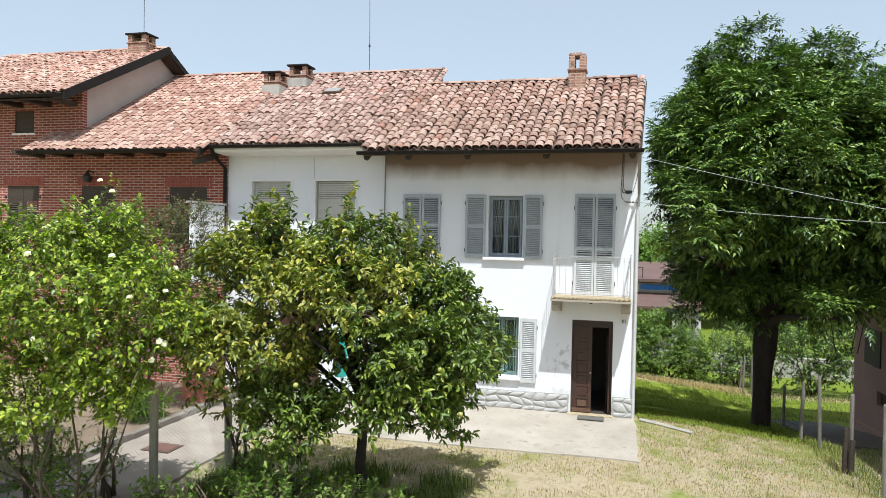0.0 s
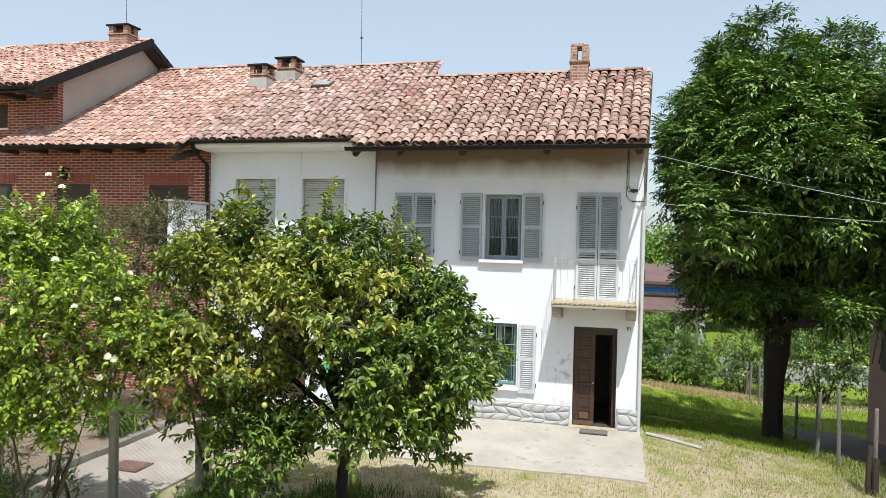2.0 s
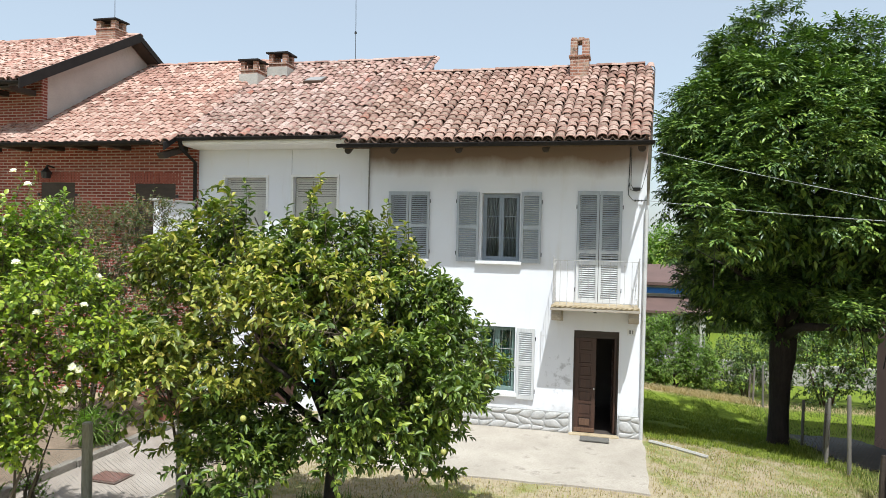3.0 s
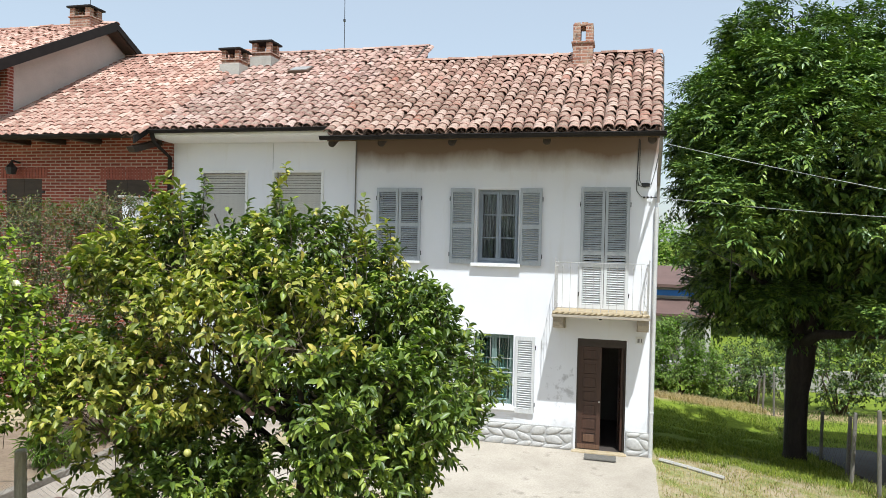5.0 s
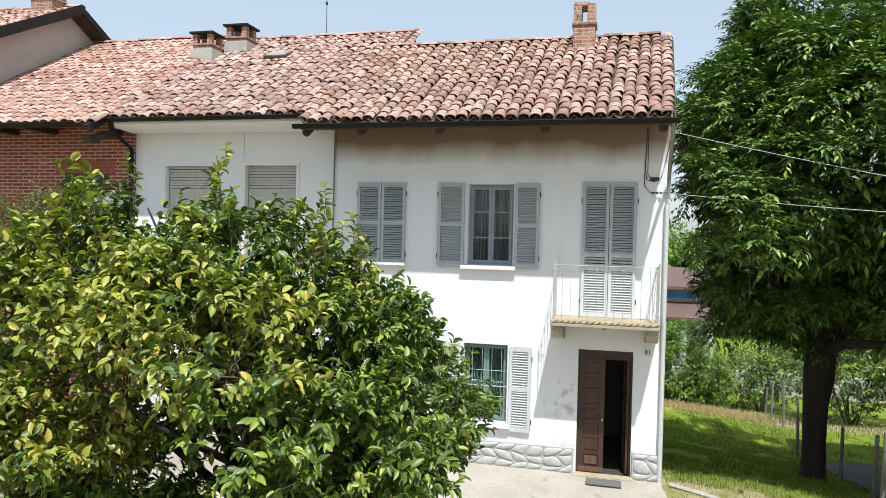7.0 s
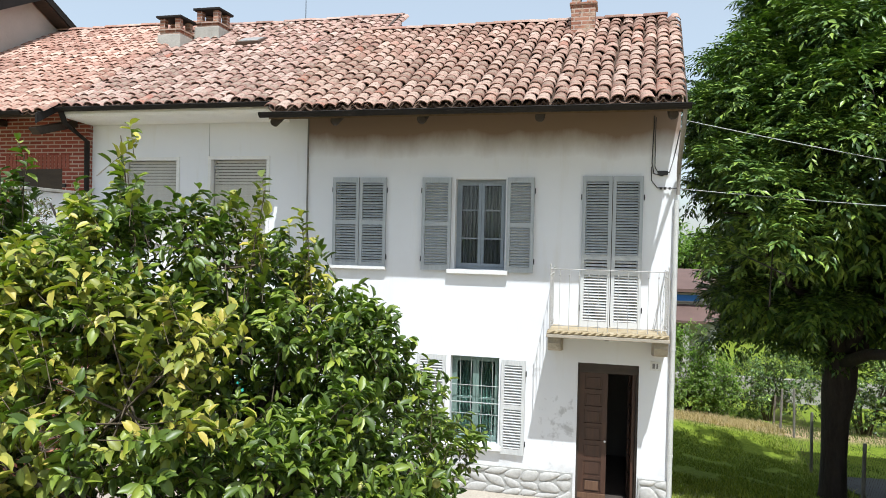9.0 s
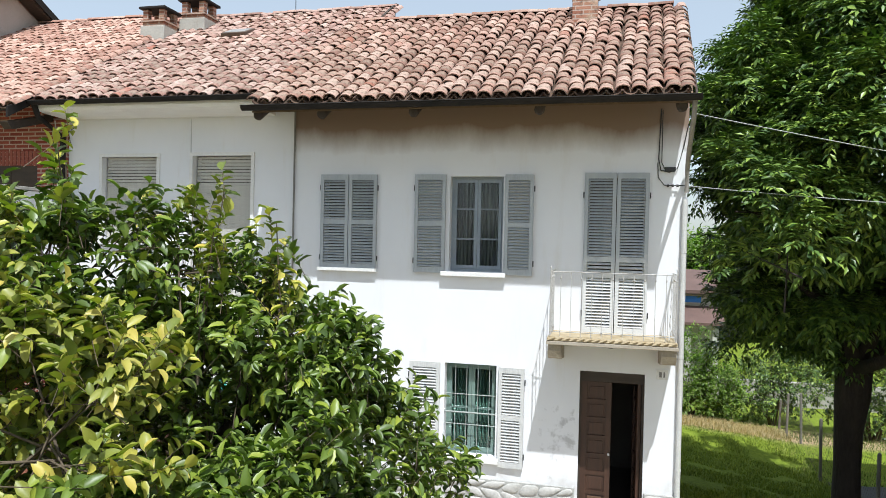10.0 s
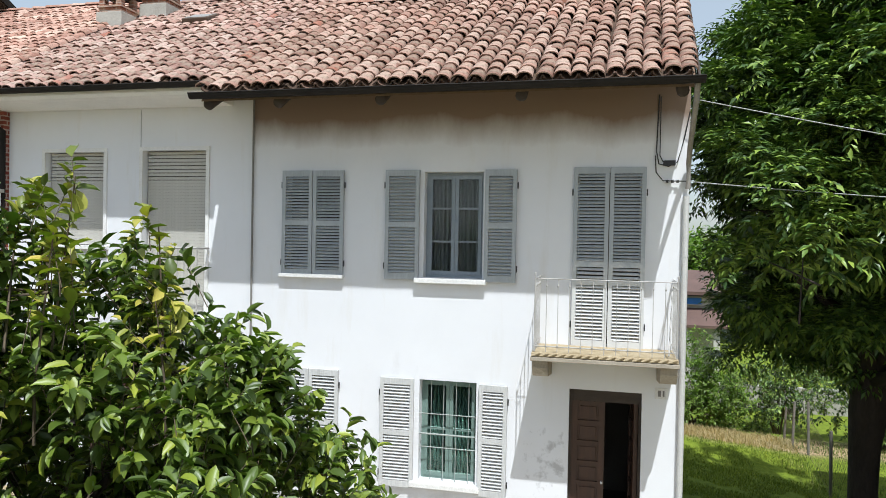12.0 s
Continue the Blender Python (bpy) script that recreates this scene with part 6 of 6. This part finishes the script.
# ---- grass ----
def blades(name, n, x0, x1, y0, y1, lo, hi, material, label, seed, avoid=(), clump=-0.25, phase=3.0, patch=0.8, fade=0.01):
    rs_ = np.random.RandomState(seed)
    x, y = rs_.uniform(x0, x1, n), rs_.uniform(y0, y1, n)
    ok = np.ones(n, bool)
    for ax0, ax1, ay0, ay1 in avoid:
        ok &= ~((x > ax0) & (x < ax1) & (y > ay0) & (y < ay1))
    f = np.array([noise.noise(Vector((px * patch, py * patch, phase))) + 0.5 * noise.noise(Vector((px * patch * 3.1, py * patch * 3.1, phase))) for px, py in zip(x, y)])
    rim = np.minimum(np.minimum(x - x0, x1 - x), np.minimum(y - y0, y1 - y))
    ok &= f > clump + 0.9 * np.clip(1 - rim / fade, 0, 1) * rs_.uniform(0.6, 1.4, n)
    x, y = x[ok], y[ok]
    z = np.array([ground_z(px, py) for px, py in zip(x, y)])
    m = len(x)
    h = rs_.uniform(lo, hi, m)
    ang = rs_.uniform(0, 6.28, m)
    lean = np.stack([np.cos(ang), np.sin(ang), np.zeros(m)], 1) * (h * rs_.uniform(0.2, 0.9, m))[:, None]
    s = np.stack([-np.sin(ang), np.cos(ang), np.zeros(m)], 1) * (0.004 + 0.012 * h)[:, None]
    o = np.stack([x, y, z - 0.01], 1)
    mid = o + lean * 0.3 + np.stack([np.zeros(m), np.zeros(m), h * 0.6], 1)
    tip = o + lean + np.stack([np.zeros(m), np.zeros(m), h], 1)
    v = np.stack([o - s, o + s, mid + s * 0.7, mid - s * 0.7, tip], 1)
    ob = leaf_mesh_object(name, v, material, None, label, [(0, 1, 2, 3), (3, 2, 4)])
    return tagged(ob, label, "grass", kind="stuff")


PAVED = [(-6.45, 0.0, -3.05, 0.1), (-9.0, -6.86, -20, 0.1), (3.95, 6.0, 1.2, 8.05), (-24, 0.02, 0, 6)]
blades("dry_grass", 64000, -6.5, 3.6, -8.0, 0.3, 0.015, 0.075, GRASS_DRY, "short dry straw-coloured grass", 51, PAVED, -0.35)
blades("green_grass", 60000, -6.5, 3.6, -8.0, 0.5, 0.01, 0.045, GRASS_MIX, "short green lawn grass", 52, PAVED, 0.2, 7.0)
blades("side_grass", 18000, 1.0, 3.6, -7.0, 0.6, 0.015, 0.06, GRASS_MIX, "greener short grass towards the wire fence", 62, PAVED, 0.0, 5.0)
blades("yard_grass", 16000, 3.6, 6.0, -6.0, 1.3, 0.03, 0.12, GRASS_GREEN, "green grass beyond the wire fence", 63, PAVED, -0.3)
blades("grass_tufts", 3500, -2.5, 3.5, -4.5, 0.3, 0.04, 0.11, GRASS_MIX, "longer tufts of green grass in the dry lawn", 59, PAVED, 0.28, 11.0, 2.2)
blades("shade_grass", 44000, -6.9, -2.15, -9.5, -4.55, 0.07, 0.24, GRASS_GREEN, "longer green grass in the shade of the fruit tree", 58, PAVED, fade=0.8)
blades("back_lawn", 52000, 0.0, 4.0, 0.2, 11.3, 0.03, 0.10, GRASS_LUSH, "bright green lawn grass behind the house", 53, PAVED)
blades("dry_tall_grass", 9000, -0.5, 4.2, 11.2, 14.2, 0.08, 0.22, GRASS_DRY, "dry brown uncut grass at the garden's end", 54, PAVED)
blades("verge_grass", 3600, 3.3, 4.1, -6.0, 11.0, 0.05, 0.2, GRASS_MIX, "rough grass along the wire fence", 56, PAVED)
blades("field_grass", 14000, 3.9, 13.0, 8.0, 14.0, 0.05, 0.15, GRASS_GREEN, "green meadow grass beyond the lane", 57, PAVED)


# ---- fences ----
def fence(name, places, height, radius, material, label, mesh_h, lean_seed, gap=0.06, wire=WIRE):
    rng = random.Random(lean_seed)
    x, y = places[0][:2]
    ob = thing(name, (x, y, ground_z(x, y)), label, "fence")
    tops = []
    for x, y, *own in places:
        z = ground_z(x, y)
        lx, ly = rng.uniform(-0.05, 0.05), rng.uniform(-0.04, 0.04)
        h = own[0] if own else height * rng.uniform(0.94, 1.05)
        part("post", tubed([(x, y, z - 0.1), (x + lx * 0.5, y + ly * 0.5, z + h * 0.5), (x + lx, y + ly, z + h - 0.02), (x + lx, y + ly, z + h)], [radius, radius * 0.96, radius * 0.93, radius * 0.7], 9), material, ob, "")
        tops.append((Vector((x, y, z)), Vector((x + lx, y + ly, z + h))))
    bm = bmesh.new()
    for (a0, a1), (b0, b1) in zip(tops, tops[1:]):
        span = (b0 - a0).length
        n = max(2, int(span / gap))
        m = int(mesh_h / gap)
        for k in range(-m, n):
            for sgn in (1, -1):
                pts = []
                for j in range(m + 1):
                    t = (k + j) / n if sgn > 0 else (k + m - j) / n
                    if 0 <= t <= 1:
                        pts.append(a0.lerp(b0, t) + Vector((0, 0, 0.05 + mesh_h * j / m)))
                if len(pts) > 1:
                    tube(bm, [pts[0], pts[-1]], 0.0012, 3, False)
        for h in (0.05, mesh_h + 0.05):
            tube(bm, [a0 + Vector((0, 0, h)), b0 + Vector((0, 0, h))], 0.003, 4, False)
    part("wire_mesh", bm, wire, ob, "rusty diamond wire mesh")
    return ob


fence("wire_fence", [(-6.32, -5.5, 1.08), (-6.74, -6.76, 1.48), (-8.1, -7.2, 1.08), (-9.4, -7.9, 1.1)], 1.25, 0.064, POST, "diamond wire fence on weathered posts along the drive", 1.1, 3)
fence("wire_fence", [(3.66, -3.0, 1.5), (3.64, -1.45, 1.42), (3.5, -0.05, 1.44), (3.4, 1.0, 1.3), (3.68, 2.2, 1.2), (3.76, 4.25, 1.15), (3.88, 8.1, 1.5), (4.25, 11.3, 1.4), (4.15, 12.5, 1.3), (4.3, 14.1, 1.0)], 1.4, 0.036, plain("grey_post", (0.15, 0.135, 0.115), (0.26, 0.24, 0.205), 5.0, 0.95, bump_s=0.6, fine=30, stretch=(2, 2, 0.4)), "sagging wire fence on weathered posts along the lane", 0.95, 4, 0.12, RUST)
for x, y, h in ((3.52, -1.55, 0.8), (3.6, -1.62, 0.62)):
    z = ground_z(x, y)
    tagged(part("broken_post", tubed([(x, y, z - 0.1), (x, y, z + 0.4), (x + 0.02, y + 0.02, z + h)], [0.055, 0.05, 0.045], 8), DARK_WOOD), "short dark broken wooden post by the fence", "post")

# ---- odds and ends in the yard ----
trough = thing("planter", (-9.2, -1.75, 0.1), "terracotta planter at the edge of the flower bed", "planter")
rim = bmesh.new()
for a0, a1, b0, b1 in ((-9.6, -8.85, -2.0, -1.96), (-9.6, -8.85, -1.54, -1.5), (-9.6, -9.56, -1.96, -1.54), (-8.89, -8.85, -1.96, -1.54)):
    box(rim, a0, a1, b0, b1, 0.08, 0.58, 0.008)
box(rim, -9.56, -8.89, -1.96, -1.54, 0.08, 0.14)
part("box", rim, POT, trough)
part("soil", boxed(-9.555, -8.895, -1.955, -1.545, 0.145, 0.53), SOIL, trough)
awning = thing("sun_umbrella", (-6.36, -0.87, 0.05), "folded teal garden umbrella standing by the wall", "umbrella")
part("pole", tubed([(-6.36, -0.87, 0.05), (-6.36, -0.87, 2.0)], 0.02, 8), IRON, awning)
part("cloth", tubed([(-6.36, -0.87, 0.65), (-6.37, -0.88, 0.8), (-6.36, -0.87, 1.2), (-6.36, -0.86, 1.9)], [0.15, 0.17, 0.12, 0.03], 9), TEAL, awning, "teal folded cloth")

# ---- beyond the lane and the garden ----
pink = thing("house", (8.0, 1.0, -0.3), "pink rendered house with a dark shuttered window in deep shade", "house")
bm = wall_with_openings(-6.4, 6.4, -1.9, 5.6, [(4.4, 5.5, 0.7, 1.6), (3.8, 4.6, -0.25, 0.1)], 0.0, 0.3)
bmesh.ops.transform(bm, matrix=pose(6.0, 0, 0) @ Matrix(((0, 1, 0, 0), (1, 0, 0, 0), (0, 0, 1, 0), (0, 0, 0, 1))), verts=bm.verts)
part("wall", bm, PINK_WALL, pink)
part("wall", boxed(6.3, 12.0, 6.1, 6.4, -1.9, 5.6), PINK_WALL, pink)
part("wall", boxed(6.3, 12.0, -6.4, -6.1, -1.9, 5.6), PINK_WALL, pink)
part("wall", boxed(11.7, 12.0, -6.1, 6.1, -1.9, 5.6), PINK_WALL, pink)
part("shutter", boxed(5.97, 6.02, 4.38, 5.52, 0.68, 1.62, 0.01), DARK_WOOD, pink, "dark closed shutter")
part("vent_window", boxed(6.1, 6.14, 3.8, 4.6, -0.25, 0.1), DARK_WOOD, pink)
part("roof", prism_x([(-6.9, 5.4), (0.0, 7.9), (6.9, 5.4), (6.9, 5.6), (0.0, 8.1), (-6.9, 5.6)], 5.4, 12.6), TILE_RED, pink)

far = thing("far_house", (0.0, 26.0, ground_z(0.0, 26.0)), "pale house with a brown porch roof and a blue sign", "house")
part("wall", boxed(-6.0, 3.9, 26.0, 34.0, -2.8, 1.55), FAR_WHITE, far)
part("roof", prism_x([(25.4, 1.5), (25.4, 1.66), (30.0, 2.5), (34.6, 1.66), (34.6, 1.5)], -6.5, 4.3), FAR_ROOF, far, "low brown tiled roof")
part("porch_roof", prism_x([(24.1, 0.12), (24.1, 0.24), (25.99, 0.86), (25.99, 0.74)], -6.3, 4.2), FAR_ROOF, far, "brown tiled porch roof")
for x in (-3.0, -1.4, 0.2, 1.4, 2.6, 3.8):
    part("column", boxed(x - 0.14, x + 0.14, 24.35, 24.63, -2.8, 0.22, 0.02), FAR_WHITE, far)
for x in (-0.6, 0.8, 2.0):
    part("window", boxed(x, x + 0.7, 25.93, 25.99, -1.6, -0.3, 0.01), DARK_WOOD, far)
board = part("sign", boxed(0.6, 3.6, 25.86, 25.95, 0.98, 1.42, 0.01), FAR_WHITE, far, "white sign with a blue field")
part("sign_field", boxed(0.8, 3.3, 25.83, 25.855, 1.04, 1.34), BLUE, board)
part("rail", tubed([(-6.0, 25.7, 2.3), (0.9, 25.7, 2.3)], 0.03, 6), DARK_IRON, far)
for x in (-1.0, 0.0, 0.9):
    part("rail_post", tubed([(x, 25.7, 1.6), (x, 25.7, 2.32)], 0.025, 6), DARK_IRON, far)
tagged(part("garden_wall", boxed(-6.0, 12.0, 19.5, 19.75, -2.6, -1.42, 0.02), CONCRETE_OLD), "low pale wall beyond the bushes", "wall", kind="structure")
for k, (x, y, z, r) in enumerate([(-1.5, 44, 2.0, 3.4), (3.5, 45, 2.2, 3.5), (8, 47, 2.2, 3.6), (-4, 62, 1.5, 5.0), (4, 66, 2.5, 5.5), (12, 64, 2.0, 5.5), (20, 60, 2.5, 6), (27, 62, 3, 6), (8, 52, 0.5, 3.5), (13, 36, 0.0, 3.2), (18, 40, 1.0, 4.0), (10, 30, -0.4, 2.2)]):
    shrub("far_tree", (x, y, ground_z(x, y)), [(x, y, z, r, r * 0.8, r * 0.75), (x + r * 0.5, y, z - r * 0.2, r * 0.7, r * 0.6, r * 0.6), (x - r * 0.5, y + 1, z - r * 0.2, r * 0.7, r * 0.6, r * 0.6)], 1100 if k < 3 else 260, 0.55 if y > 45 else 0.34, 0.55, 7, LEAF_HEDGE if k % 2 else LEAF_TREE, "green tree in the distance", 60 + k, "tree", 3, 0.5, 0.9)

# ---- pieces of walls and roofs ----
stone_facing(-5.70, -1.45, 0.02, 0.42, bpy.data.objects["plinth"], 7)
stone_facing(-0.51, -0.075, 0.02, 0.44, bpy.data.objects["plinth.001"], 8)
for owner, base, args, material, count in late_leaves:
    single_leaves(owner, base, args, material, count)
for name, me, places, owner, base in late_pieces:
    for m in places:
        piece(name, me, m, owner, base)
